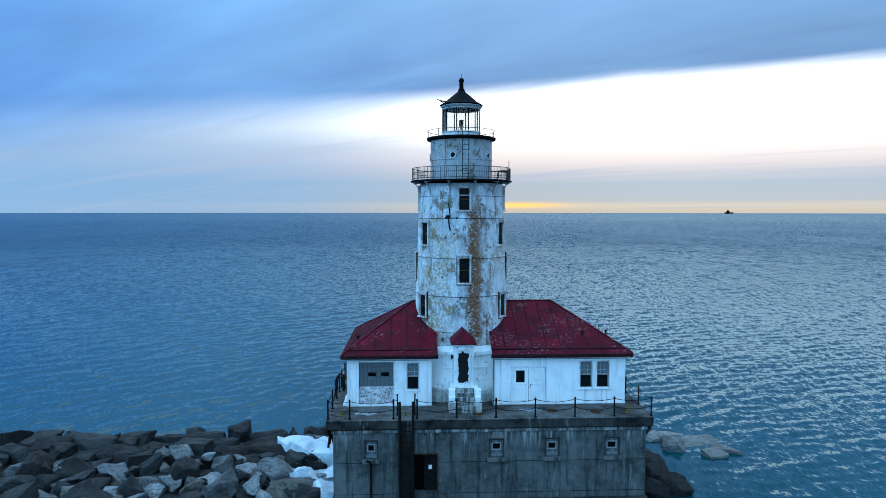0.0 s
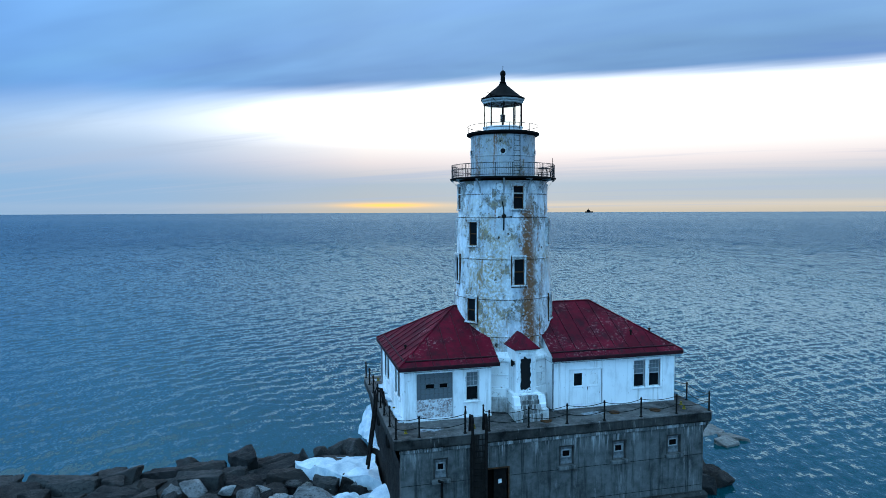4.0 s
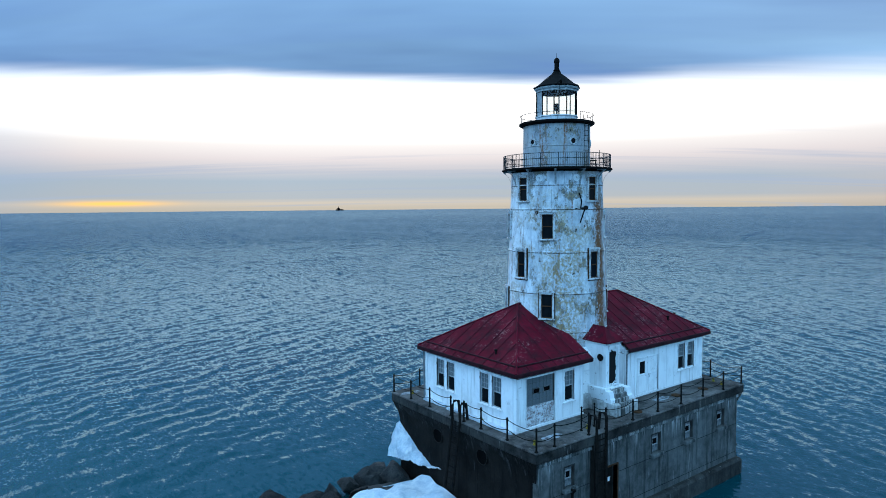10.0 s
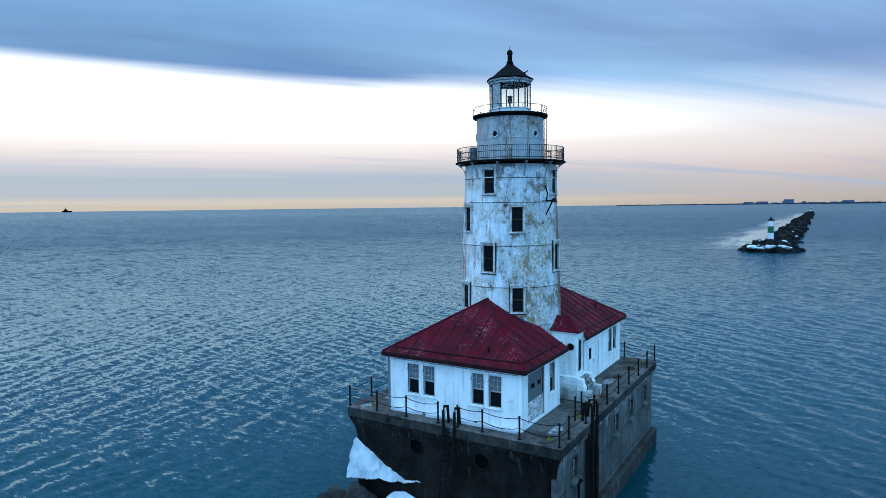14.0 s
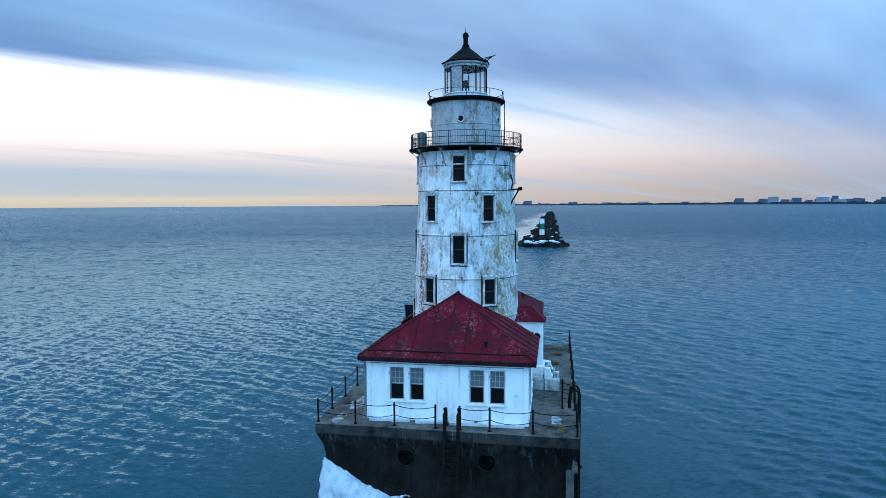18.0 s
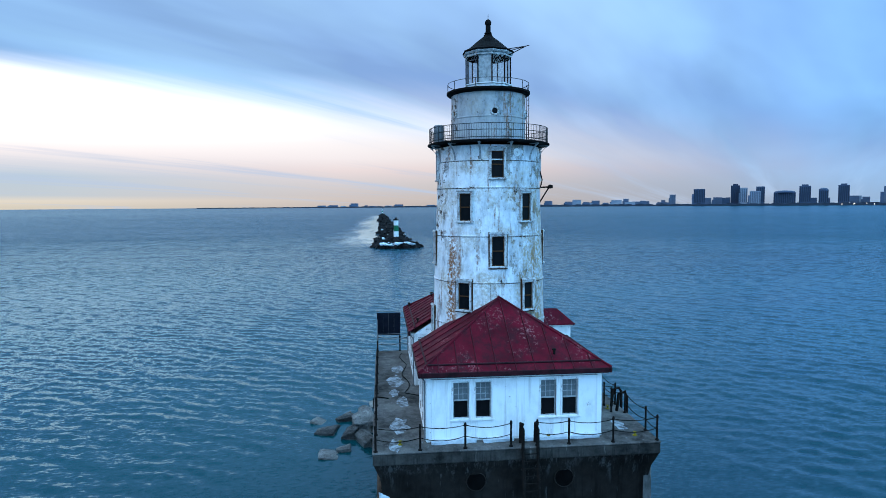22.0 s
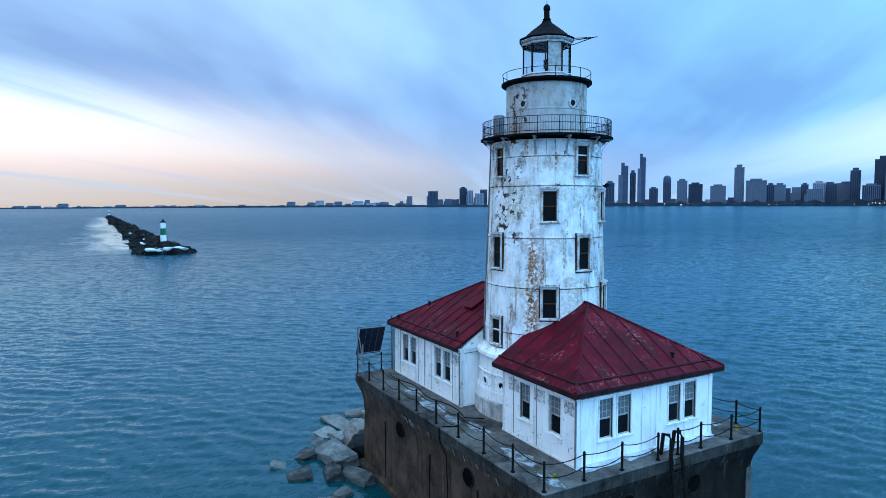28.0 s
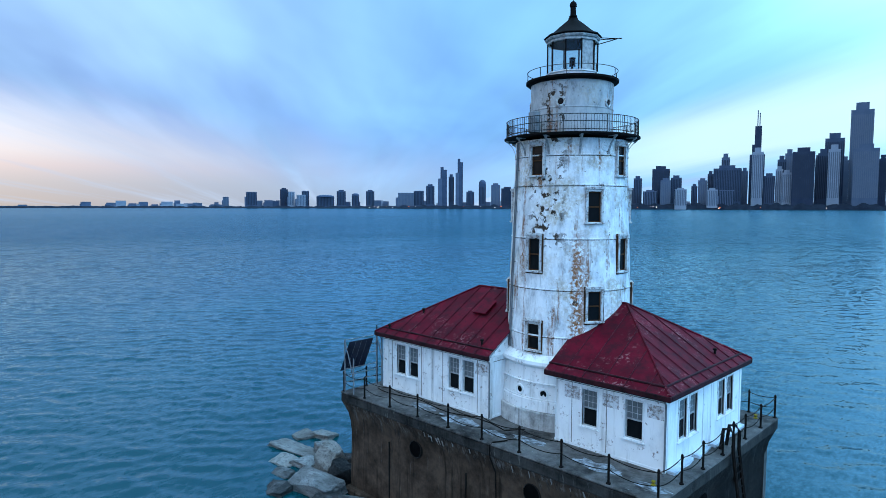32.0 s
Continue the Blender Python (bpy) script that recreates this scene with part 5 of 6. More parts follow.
def rock_mesh(seed, blocky, fine=True):
    """A broken stone: the hull of a few points, cut by cleavage planes, its faces rough and its edges worn."""
    rnd = random.Random(seed)
    bm = bmesh.new()
    if blocky:
        pts = [Vector((sx * rnd.uniform(0.8, 1.08), sy * rnd.uniform(0.78, 1.08), sz * rnd.uniform(0.75, 1.08))) for sx in (-1, 1) for sy in (-1, 1) for sz in (-1, 1)]
        pts += [Vector((rnd.uniform(-1, 1), rnd.uniform(-1, 1), rnd.choice((-1, 1)) * rnd.uniform(0.9, 1.1))) for _ in range(3)]
    else:
        pts = []
        while len(pts) < 13:
            p = Vector((rnd.gauss(0, 1), rnd.gauss(0, 1), rnd.gauss(0, 1))).normalized()
            p = Vector([max(-0.85, min(0.85, c * 1.3)) for c in p])
            pts.append(p * rnd.uniform(0.85, 1.25))
    vs = [bm.verts.new(p) for p in pts]
    out = bmesh.ops.convex_hull(bm, input=vs)
    bmesh.ops.delete(bm, geom=[v for v in out["geom_interior"] if isinstance(v, bmesh.types.BMVert)], context="VERTS")
    bmesh.ops.dissolve_limit(bm, angle_limit=radians(11), verts=bm.verts[:], edges=bm.edges[:])
    for _ in range(2 if blocky else 3):
        n = Vector((rnd.gauss(0, 1), rnd.gauss(0, 1), rnd.gauss(0.3, 0.8))).normalized()
        geom = bm.verts[:] + bm.edges[:] + bm.faces[:]
        cut = bmesh.ops.bisect_plane(bm, geom=geom, plane_co=n * rnd.uniform(0.66, 0.86), plane_no=n, clear_outer=True)
        edges = [e for e in cut["geom_cut"] if isinstance(e, bmesh.types.BMEdge)]
        if edges:
            bmesh.ops.edgeloop_fill(bm, edges=edges)
    bmesh.ops.bevel(bm, geom=bm.edges[:], offset=0.035, segments=1, affect="EDGES")
    bmesh.ops.triangulate(bm, faces=bm.faces[:])
    for limit in (0.5, 0.3, 0.2) if fine else (0.4,):
        bmesh.ops.subdivide_edges(bm, edges=[e for e in bm.edges if e.calc_length() > limit], cuts=1)
        bmesh.ops.triangulate(bm, faces=bm.faces[:])
    bm.normal_update()
    off = Vector((seed * 3.1, 0, 0))
    for v in bm.verts:
        ledge = noise.noise(v.co * 1.6 + off)
        chip = noise.noise(v.co * 5.0 + off)
        v.co += v.normal * (0.10 * round(ledge * 3) / 3 + 0.05 * chip) + 0.03 * noise.noise_vector(v.co * 8.0 + off)
    return bm


ROCKS = [mesh_of("boulder", rock_mesh(i + 1, False), M_ROCK) for i in range(10)] + [mesh_of("boulder", rock_mesh(i + 40, False, i > 1), M_DARKROCK) for i in range(6)]
PALE = [mesh_of("boulder", rock_mesh(i + 60, True), M_PALEROCK) for i in range(6)]
SLABS = [mesh_of("quarry_block", rock_mesh(i + 20, True), M_DARKROCK) for i in range(8)]


def rock(meshes, x, y, z, sx, sy, sz, rnd, name, label, tilt=18, group="breakwater rocks"):
    ob = new(name, rnd.choice(meshes))
    ob.matrix_basis = Matrix.LocRotScale((x, y, z), Euler((radians(rnd.uniform(-tilt, tilt)), radians(rnd.uniform(-tilt, tilt)), radians(rnd.uniform(-25, 25)))), (sx, sy, sz))
    return tagged(ob, label, "rock", group)


def breakwater():
    rnd = random.Random(7)
    # squared quarry blocks along the crest
    for row, (y, z) in enumerate(((1.2, 0.8), (2.6, 0.85), (4.0, 0.85), (5.2, 0.75), (6.2, 0.3))):
        x = -8.2 - 0.5 * row if row < 2 else -11.0 - 0.4 * row
        while x > -50:
            w = rnd.uniform(0.5, 1.45)
            rock(SLABS, x - w, y + rnd.uniform(-0.45, 0.45), z - 0.5 + rnd.uniform(-0.38, 0.32), w, rnd.uniform(0.65, 1.15), rnd.uniform(0.5, 0.85), rnd, "quarry_block", "dark squared quarry block on the breakwater crest", 12)
            x -= 2 * w + rnd.uniform(-0.15, 0.6)
    # tumbled boulders on the near slope
    x = -8.4
    while x > -33:
        for row, y in enumerate((0.3, -0.8, -1.9, -3.0, -4.1, -5.2, -6.3, -7.4, -8.5, -9.5)):
            s = rnd.choice((0.4, 0.5, 0.65, 0.8, 1.05)) * rnd.uniform(0.9, 1.15)
            if x > -11 and y > -1.5:
                s *= 0.6
            rock(ROCKS, x + rnd.uniform(-0.6, 0.6), y + rnd.uniform(-0.6, 0.6), 0.75 - 0.16 * row + rnd.uniform(-0.3, 0.4), s * rnd.uniform(0.9, 1.6), s * rnd.uniform(0.8, 1.2), s * rnd.uniform(0.6, 1.0), rnd, "boulder", "grey angular limestone boulder on the breakwater", 30)
        x -= 1.1
    # the same slope further out, heaped as one
    verts, faces = [], []
    while x > -49:
        for row in range(8):
            me = rnd.choice(ROCKS)
            s = rnd.uniform(0.5, 1.1)
            m = Matrix.LocRotScale((x + rnd.uniform(-0.6, 0.6), 0.3 - 1.3 * row + rnd.uniform(-0.6, 0.6), 0.7 - 0.18 * row + rnd.uniform(-0.3, 0.4)), Euler((rnd.uniform(-0.5, 0.5), rnd.uniform(-0.5, 0.5), rnd.uniform(0, 6))), (s * 1.3, s, s * 0.8))
            o = len(verts)
            verts.extend(tuple(m @ v.co) for v in me.vertices)
            faces.extend(tuple(o + i for i in p.vertices) for p in me.polygons)
        x -= 1.3
    me = bpy.data.meshes.new("rubble_slope")
    me.from_pydata(verts, [], faces)
    me.materials.append(M_ROCK)
    tagged(new("rubble_slope", me), "heap of grey limestone boulders along the breakwater", "rubble", kind="stuff")
    bm = bmesh.new()
    prism(bm, [(-49, -10.5), (-7.4, -10.5), (-7.4, 5.0), (-49, 5.0)], -2.0, 0.4)
    for v in bm.verts:
        if v.co.z > 0 and v.co.y < -5:
            v.co.z = -0.15
    solid("breakwater_core", bm, M_DARKROCK, "dark rubble core under the breakwater rocks", "rubble", kind="structure")
    # slabs in the shallow water at the pier's far corner
    for x, y, sx, sy, sz, z in ((11.2, 7.0, 1.75, 0.85, 0.5, 0.3), (12.6, 5.0, 0.75, 0.8, 0.95, 0.6), (8.0, 6.75, 1.0, 0.5, 0.4, 0.15), (9.3, 7.7, 0.85, 0.6, 0.35, 0.1), (10.4, 9.4, 1.0, 0.75, 0.3, -0.12), (12.8, 8.4, 0.95, 0.8, 0.3, -0.08), (14.6, 5.3, 0.9, 0.7, 0.35, 0.05), (17.2, 4.5, 2.0, 0.8, 0.3, -0.14), (16.0, 6.0, 1.0, 0.7, 0.3, -0.15), (18.9, 2.9, 1.0, 0.7, 0.3, -0.12), (17.6, 2.0, 0.8, 0.6, 0.35, 0.0), (6.1, 9.0, 0.9, 0.65, 0.3, -0.16), (12.2, 10.2, 0.6, 0.5, 0.3, -0.14), (15.3, 3.4, 0.8, 0.7, 0.5, 0.2), (7.0, 8.1, 0.6, 0.5, 0.3, -0.12), (14.4, 7.0, 0.7, 0.5, 0.3, -0.1)):
        rock(PALE, x, y, z, sx, sy, sz, rnd, "boulder", "pale squared slab of rock awash beside the pier", 7, "shallow rocks")
    for k in range(20):
        a = rnd.uniform(0, 1)
        rock(ROCKS[10:], 10.7 + 2.6 * a, rnd.uniform(-4.5, 5.5), 0.7 - 0.9 * a + rnd.uniform(-0.3, 0.3), rnd.uniform(0.7, 1.2), rnd.uniform(0.7, 1.1), rnd.uniform(0.6, 0.9), rnd, "boulder", "dark wet boulder heaped against the pier", 25, "pier foot rocks")
    for x, y, z, s in ((-8.25, 4.7, 1.1, 0.85), (-8.6, 6.0, 0.7, 0.65), (-9.4, 6.5, 0.5, 0.6), (-8.1, 6.7, 0.35, 0.55), (-10.6, 6.3, 0.45, 0.6), (-9.6, 5.2, 0.8, 0.6), (-11.6, 6.0, 0.4, 0.55), (-10.6, 4.9, 0.7, 0.55), (-9.0, 3.9, 0.8, 0.5)):
        rock(ROCKS[10:], x, y, z, s * 1.1, s, s * 0.9, rnd, "boulder", "dark wet boulder at the pier corner", 30)


breakwater()


def lump(name, label, pts, z, mat, thick=0.35, seed=0):
    """A drift of snow lying over rocks: a soft sheet with an uneven edge."""
    bm = bmesh.new()
    prism(bm, pts, z - thick, z)
    bmesh.ops.triangulate(bm, faces=bm.faces[:])
    bmesh.ops.subdivide_edges(bm, edges=bm.edges[:], cuts=5, use_grid_fill=True)
    for v in bm.verts:
        n = noise.noise(v.co * 0.9 + Vector((seed, 0, 0)))
        v.co += Vector((0.25 * noise.noise(v.co * 1.3), 0.25 * noise.noise(v.co * 1.1 + Vector((5, 0, 0))), 0.6 * n + 0.05 * noise.noise(v.co * 4.0) - 0.05 if v.co.z > z - 0.05 else 0))
    for f in bm.faces:
        f.smooth = True
    return solid(name, bm, mat, label, "snow")


lump("snow_drift", "crusted snow lying over the rocks beside the pier", [(-12.4, 3.4), (-11.0, 1.6), (-9.6, 0.6), (-7.5, -0.6), (-7.5, 3.0), (-8.6, 3.5), (-10.2, 3.9)], 1.25, M_SNOW, 0.8, 1)
lump("snow_drift", "tongue of old snow between the boulders", [(-12.0, -1.8), (-9.6, -1.5), (-8.9, -1.9), (-7.5, -1.3), (-7.5, -2.6), (-8.4, -3.0), (-9.8, -2.5)], 1.15, M_SNOW, 0.8, 4)
lump("snow_drift", "small patch of old snow at the pier foot", [(-8.7, -3.6), (-7.4, -3.4), (-7.4, -5.2), (-8.0, -5.2)], 1.1, M_SNOW, 0.8, 8)
for y0, y1 in ((-3.6, -0.2), (0.1, 1.4), (1.7, 3.6)):
    bm = bmesh.new()
    prism(bm, [(-7.02, y0), (-6.78, y0), (-6.78, y1), (-7.06, y1)], DECK, DECK + 0.12)
    bmesh.ops.subdivide_edges(bm, edges=[e for e in bm.edges if e.calc_length() > 0.8], cuts=8, use_grid_fill=True)
    for v in bm.verts:
        if v.co.x < -6.9:
            v.co.x += 0.1 * noise.noise(v.co * 2.0)
    solid("snow_strip", bm, M_SNOW, "thin strip of snow along the foot of the wall", "snow")


def ice_cap():
    """Frozen spray: a steep cone against the wall that tapers along it."""
    bm = bmesh.new()
    n, k = 110, 36
    rows = []
    for i in range(n + 1):
        u = i / n
        top = 3.75 - 2.1 * u ** 0.8
        foot = 1.75 + 0.35 * u
        wide = 0.72 * (1 - u) ** 0.6 + 0.1
        y = 5.75 - 4.1 * u
        row = []
        for j in range(k + 1):
            v = j / k
            x = X0 + 0.55 - wide * math.sin(v * math.pi / 2) - 0.1
            z = foot + max(0.0, top - foot) * math.cos(v * math.pi / 2) ** 1.2
            row.append(bm.verts.new(Vector((x, y, z)) + 0.12 * noise.noise_vector(Vector((x, y, z)) * 1.6) + 0.07 * noise.noise_vector(Vector((x * 5, y * 9, z * 2.5)))))
        rows.append(row)
    for a, b in zip(rows, rows[1:]):
        for j in range(k):
            bm.faces.new((a[j], a[j + 1], b[j + 1], b[j]))
    bm.faces.new(rows[0][::-1] + [bm.verts.new((X0 + 0.6, 5.75, 1.75))])
    solid("ice_mound", bm, M_SNOW, "white mound of frozen spray against the pier corner", "ice")


ice_cap()

# ---- beacon on the far breakwater ----
M_WHITEB = simple("white_beacon_paint", (0.6, 0.62, 0.62), (0.78, 0.8, 0.8), 0.6)
M_GREENB = simple("green_beacon_paint", (0.01, 0.10, 0.05), (0.02, 0.16, 0.08), 0.5)


def beacon(x, y, z, s, label):
    b = thing("breakwater_beacon", label, "beacon", at=(0, 0, 0))
    for name, z0, z1, r0, r1, mat in (("lower_section", 0, 2.5, 0.95, 0.93, M_WHITEB), ("green_band", 2.5, 4.7, 0.93, 0.91, M_GREENB), ("upper_section", 4.7, 6.6, 0.91, 0.9, M_WHITEB), ("cap", 6.6, 7.0, 1.0, 0.98, M_BLACK), ("light", 7.0, 7.7, 0.3, 0.25, M_BLACK)):
        bm = bmesh.new()
        lathe(bm, [(r0 * s, z0 * s), (r1 * s, z1 * s)], 20)
        moved(part(name, bm, mat, b), Matrix.Translation((x, y, z)))


beacon(199.0, 0.2, 3.4, 0.98, "white round beacon tower with a green band on rocks")


def far_breakwater():
    rnd = random.Random(12)
    verts, faces = [], []

    def lumpy(x, y, z, sx, sy, sz):
        me = rnd.choice(ROCKS[10:12])
        m = Matrix.LocRotScale((x, y, z), Euler((rnd.uniform(-0.4, 0.4), rnd.uniform(-0.4, 0.4), rnd.uniform(0, 6))), (sx, sy, sz))
        o = len(verts)
        verts.extend(m @ v.co for v in me.vertices)
        faces.extend(tuple(o + i for i in p.vertices) for p in me.polygons)

    for k in range(230):
        a, r = rnd.uniform(0, 2 * math.pi), rnd.uniform(0, 1) ** 0.5
        s = rnd.uniform(0.7, 1.6)
        lumpy(198.0 + 9.5 * r * math.cos(a), 9.2 * r * math.sin(a), 3.3 * (1 - r) ** 0.8 - 0.35, s * 1.2, s, s * 0.7)
    x = 206.0
    while x < 950:
        half = 5.0 * (1 - 0.35 * (x - 206) / 744)
        for row in range(7):
            s = rnd.uniform(0.8, 2.1)
            v = (row - 3) / 3 + rnd.uniform(-0.4, 0.4)
            if abs(v) > 0.6 and rnd.random() < 0.3:
                continue
            lumpy(x + rnd.uniform(-1.2, 1.2), 0.2 + (x - 198) * 0.005 + v * half, 1.5 * (1 - abs(v)) + rnd.uniform(-0.5, 0.4), s * 1.3, s, s * 0.75)
        x += 2.2 * (1 + (x - 200) / 330)
    me = bpy.data.meshes.new("far_breakwater")
    me.from_pydata([tuple(v) for v in verts], [], faces)
    me.materials.append(M_FARROCK)
    tagged(new("far_breakwater", me), "long dark rubble breakwater running across the lake", "breakwater", kind="stuff")
    for k in range(14):
        x = 208 + 150 * rnd.uniform(0, 1) ** 1.5
        rock([SNOWLUMP], x, rnd.uniform(-5.5, 5.5), 2.1 + rnd.uniform(-0.6, 0.5), rnd.uniform(0.5, 1.2), rnd.uniform(0.4, 1.1), 0.45, rnd, "snow_patch", "patch of snow on the beacon rocks", 8, "snow patches")["category"] = "snow"
    for k in range(22):
        rock([SNOWLUMP], 190.2 + rnd.uniform(-1.0, 3.0), rnd.uniform(-6, 6.5), 1.5 + rnd.uniform(-0.3, 0.6), rnd.uniform(0.5, 1.2), rnd.uniform(0.6, 1.4), 0.5, rnd, "snow_patch", "patch of snow on the beacon rocks", 8, "snow patches")["category"] = "snow"


SNOWLUMP = mesh_of("snow_patch", rock_mesh(77, False), M_SNOW)
far_breakwater()
beacon(950.0, 4.0, 2.2, 1.05, "distant beacon tower at the end of the breakwater")

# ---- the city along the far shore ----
# no air haze is modelled: its blue is mixed into these facade and shore colours
M_CITY = [simple("hazy_slate_facade", (0.042, 0.066, 0.112), (0.066, 0.096, 0.152), 0.8, 0, 0.02), simple("hazy_dark_facade", (0.024, 0.036, 0.066), (0.04, 0.056, 0.092), 0.8, 0, 0.02),
          simple("hazy_stone_facade", (0.075, 0.108, 0.165), (0.105, 0.14, 0.205), 0.8, 0, 0.02), simple("hazy_pale_facade", (0.2, 0.245, 0.31), (0.28, 0.33, 0.39), 0.7, 0, 0.02)]
M_CITYGLASS = glass("hazy_window_band", (0.036, 0.052, 0.082), 0.45)
M_CITYGLASS_PALE = glass("hazy_pale_window_band", (0.14, 0.18, 0.24), 0.6)
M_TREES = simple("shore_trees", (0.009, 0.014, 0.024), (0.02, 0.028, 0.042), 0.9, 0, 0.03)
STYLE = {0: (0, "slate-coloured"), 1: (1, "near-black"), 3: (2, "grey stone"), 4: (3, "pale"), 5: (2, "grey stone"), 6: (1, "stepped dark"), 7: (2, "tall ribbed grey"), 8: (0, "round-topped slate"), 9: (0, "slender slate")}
CITY_RND = random.Random(21)


def high_rise(x, y, w, top, style):
    """A tower on the skyline, its width across the line of sight; z is its roof."""
    k, tone = STYLE[style]
    b = thing("high_rise", tone + " high-rise on the far city shore, haze in its colours", "building", "city skyline")
    d = w * CITY_RND.uniform(0.6, 0.95)
    place = pose(x, y, 0, 0, 0, math.degrees(math.atan2(-x, y)))
    hw, hd = w / 2, d / 2

    def put_part(name, bm, mat):
        part(name, bm, mat, b).matrix_basis = place

    crown = top * (0.93 if top > 120 else 1.0)
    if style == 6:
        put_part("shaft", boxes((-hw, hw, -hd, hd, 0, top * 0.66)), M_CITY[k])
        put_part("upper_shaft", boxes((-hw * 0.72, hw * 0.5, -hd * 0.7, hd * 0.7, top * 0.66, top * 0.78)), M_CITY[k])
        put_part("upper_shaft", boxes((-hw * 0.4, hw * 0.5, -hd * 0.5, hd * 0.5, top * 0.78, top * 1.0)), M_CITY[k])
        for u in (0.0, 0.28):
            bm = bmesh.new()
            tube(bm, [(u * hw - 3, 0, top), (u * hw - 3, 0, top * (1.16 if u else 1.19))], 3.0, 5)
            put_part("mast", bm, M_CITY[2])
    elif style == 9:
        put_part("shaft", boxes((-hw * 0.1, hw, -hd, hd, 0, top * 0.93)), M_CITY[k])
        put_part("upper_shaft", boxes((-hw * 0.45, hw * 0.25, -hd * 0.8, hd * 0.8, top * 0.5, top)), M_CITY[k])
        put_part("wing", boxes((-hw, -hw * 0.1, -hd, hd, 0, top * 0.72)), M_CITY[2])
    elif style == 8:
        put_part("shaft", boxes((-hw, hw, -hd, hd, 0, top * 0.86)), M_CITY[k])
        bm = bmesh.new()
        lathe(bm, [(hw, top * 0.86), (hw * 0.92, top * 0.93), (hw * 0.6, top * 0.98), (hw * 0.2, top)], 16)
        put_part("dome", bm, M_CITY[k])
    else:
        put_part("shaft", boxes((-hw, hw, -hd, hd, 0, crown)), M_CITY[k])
        if crown < top:
            put_part("roof_plant", boxes((-hw * 0.6, hw * 0.55, -hd * 0.6, hd * 0.6, crown, top)), M_CITY[k])
        if top < 120:
            put_part("annex", boxes((-hw * 1.3, -hw, -hd, hd * 0.8, 0, top * 0.7)), M_CITY[2])
    # window bands between ribs on the lake side
    if style != 9 and w > 30 and top > 60:
        n = max(4, int(w / 9))
        body = crown * (0.86 if style == 8 else 0.66 if style == 6 else 1.0)
        strips = [(-hw + w * (i + 0.22) / n, -hw + w * (i + 0.78) / n, -hd - 0.6, -hd + 0.2, body * 0.2, body * 0.95) for i in range(n)]
        for s in strips:
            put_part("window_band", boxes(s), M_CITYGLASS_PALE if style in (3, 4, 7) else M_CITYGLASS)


high_rise(1980, -3783, 51, 216, 0)
high_rise(1866, -3729, 85, 122, 5)
high_rise(1853, -3846, 106, 277, 1)
high_rise(1775, -3751, 62, 195, 3)
high_rise(1768, -3886, 65, 217, 0)
high_rise(1681, -3761, 68, 133, 4)
high_rise(1669, -3930, 36, 161, 0)
high_rise(1625, -3949, 53, 197, 3)
high_rise(1583, -3966, 35, 241, 0)
high_rise(1494, -4000, 158, 273, 0)
high_rise(1526, -4052, 48, 352, 5)
high_rise(1516, -3831, 60, 130, 4)
high_rise(1452, -3888, 84, 118, 5)
high_rise(1419, -4081, 37, 260, 3)
high_rise(1378, -4167, 85, 520, 6)
high_rise(1318, -3999, 61, 372, 4)
high_rise(1262, -4038, 61, 219, 0)
high_rise(1236, -4172, 47, 330, 0)
high_rise(1202, -4202, 49, 369, 3)
high_rise(1215, -4063, 40, 260, 4)
high_rise(1171, -4055, 50, 236, 4)
high_rise(1088, -4068, 113, 362, 1)
high_rise(1053, -4201, 17, 326, 3)
high_rise(1016, -4180, 55, 358, 0)
high_rise(973, -4241, 98, 451, 0)
high_rise(941, -4105, 60, 373, 4)
high_rise(912, -4235, 30, 312, 3)
high_rise(850, -4288, 112, 620, 7)
high_rise(789, -4116, 120, 367, 3)
high_rise(726, -4210, 38, 310, 1)
high_rise(3937, -1906, 37, 74, 3)
high_rise(3774, -2004, 67, 106, 0)
high_rise(3672, -2184, 51, 134, 1)
high_rise(3605, -2198, 42, 109, 4)
high_rise(3546, -2235, 59, 88, 4)
high_rise(3599, -2302, 48, 116, 0)
high_rise(3526, -2410, 116, 90, 8)
high_rise(3465, -2497, 60, 124, 0)
high_rise(3409, -2573, 49, 102, 8)
high_rise(3348, -2652, 56, 125, 0)
high_rise(3191, -2838, 107, 106, 3)
high_rise(3132, -2902, 68, 120, 0)
high_rise(3078, -2959, 57, 166, 0)
high_rise(3020, -3019, 61, 283, 9)
high_rise(2998, -3083, 37, 235, 0)
high_rise(2938, -3099, 50, 338, 9)
high_rise(2882, -3150, 54, 123, 0)
high_rise(2821, -3205, 48, 196, 8)
high_rise(2752, -3264, 61, 173, 3)
high_rise(2691, -3315, 83, 148, 1)
high_rise(2588, -3396, 89, 134, 3)
high_rise(2493, -3467, 56, 254, 7)
high_rise(2415, -3522, 113, 165, 3)
high_rise(2350, -3566, 43, 137, 0)
high_rise(2308, -3593, 62, 136, 3)
high_rise(2271, -3617, 25, 105, 0)
high_rise(2235, -3639, 49, 110, 3)
high_rise(2199, -3662, 39, 135, 0)
high_rise(2114, -3619, 80, 96, 3)
high_rise(2136, -3699, 64, 144, 4)
high_rise(2088, -3726, 65, 138, 0)
high_rise(2042, -3820, 106, 140, 3)
for x, y, w, top, style in ((4370, -1330, 45, 48, 3), (4352, -1390, 60, 66, 4), (4332, -1450, 38, 40, 3), (4310, -1515, 55, 56, 3), (4288, -1580, 40, 34, 5), (4262, -1650, 70, 60, 4), (4240, -1710, 36, 72, 3), (4215, -1775, 60, 44, 3), (4190, -1835, 32, 30, 5)):
    high_rise(x, y, w, top * 0.7, style)


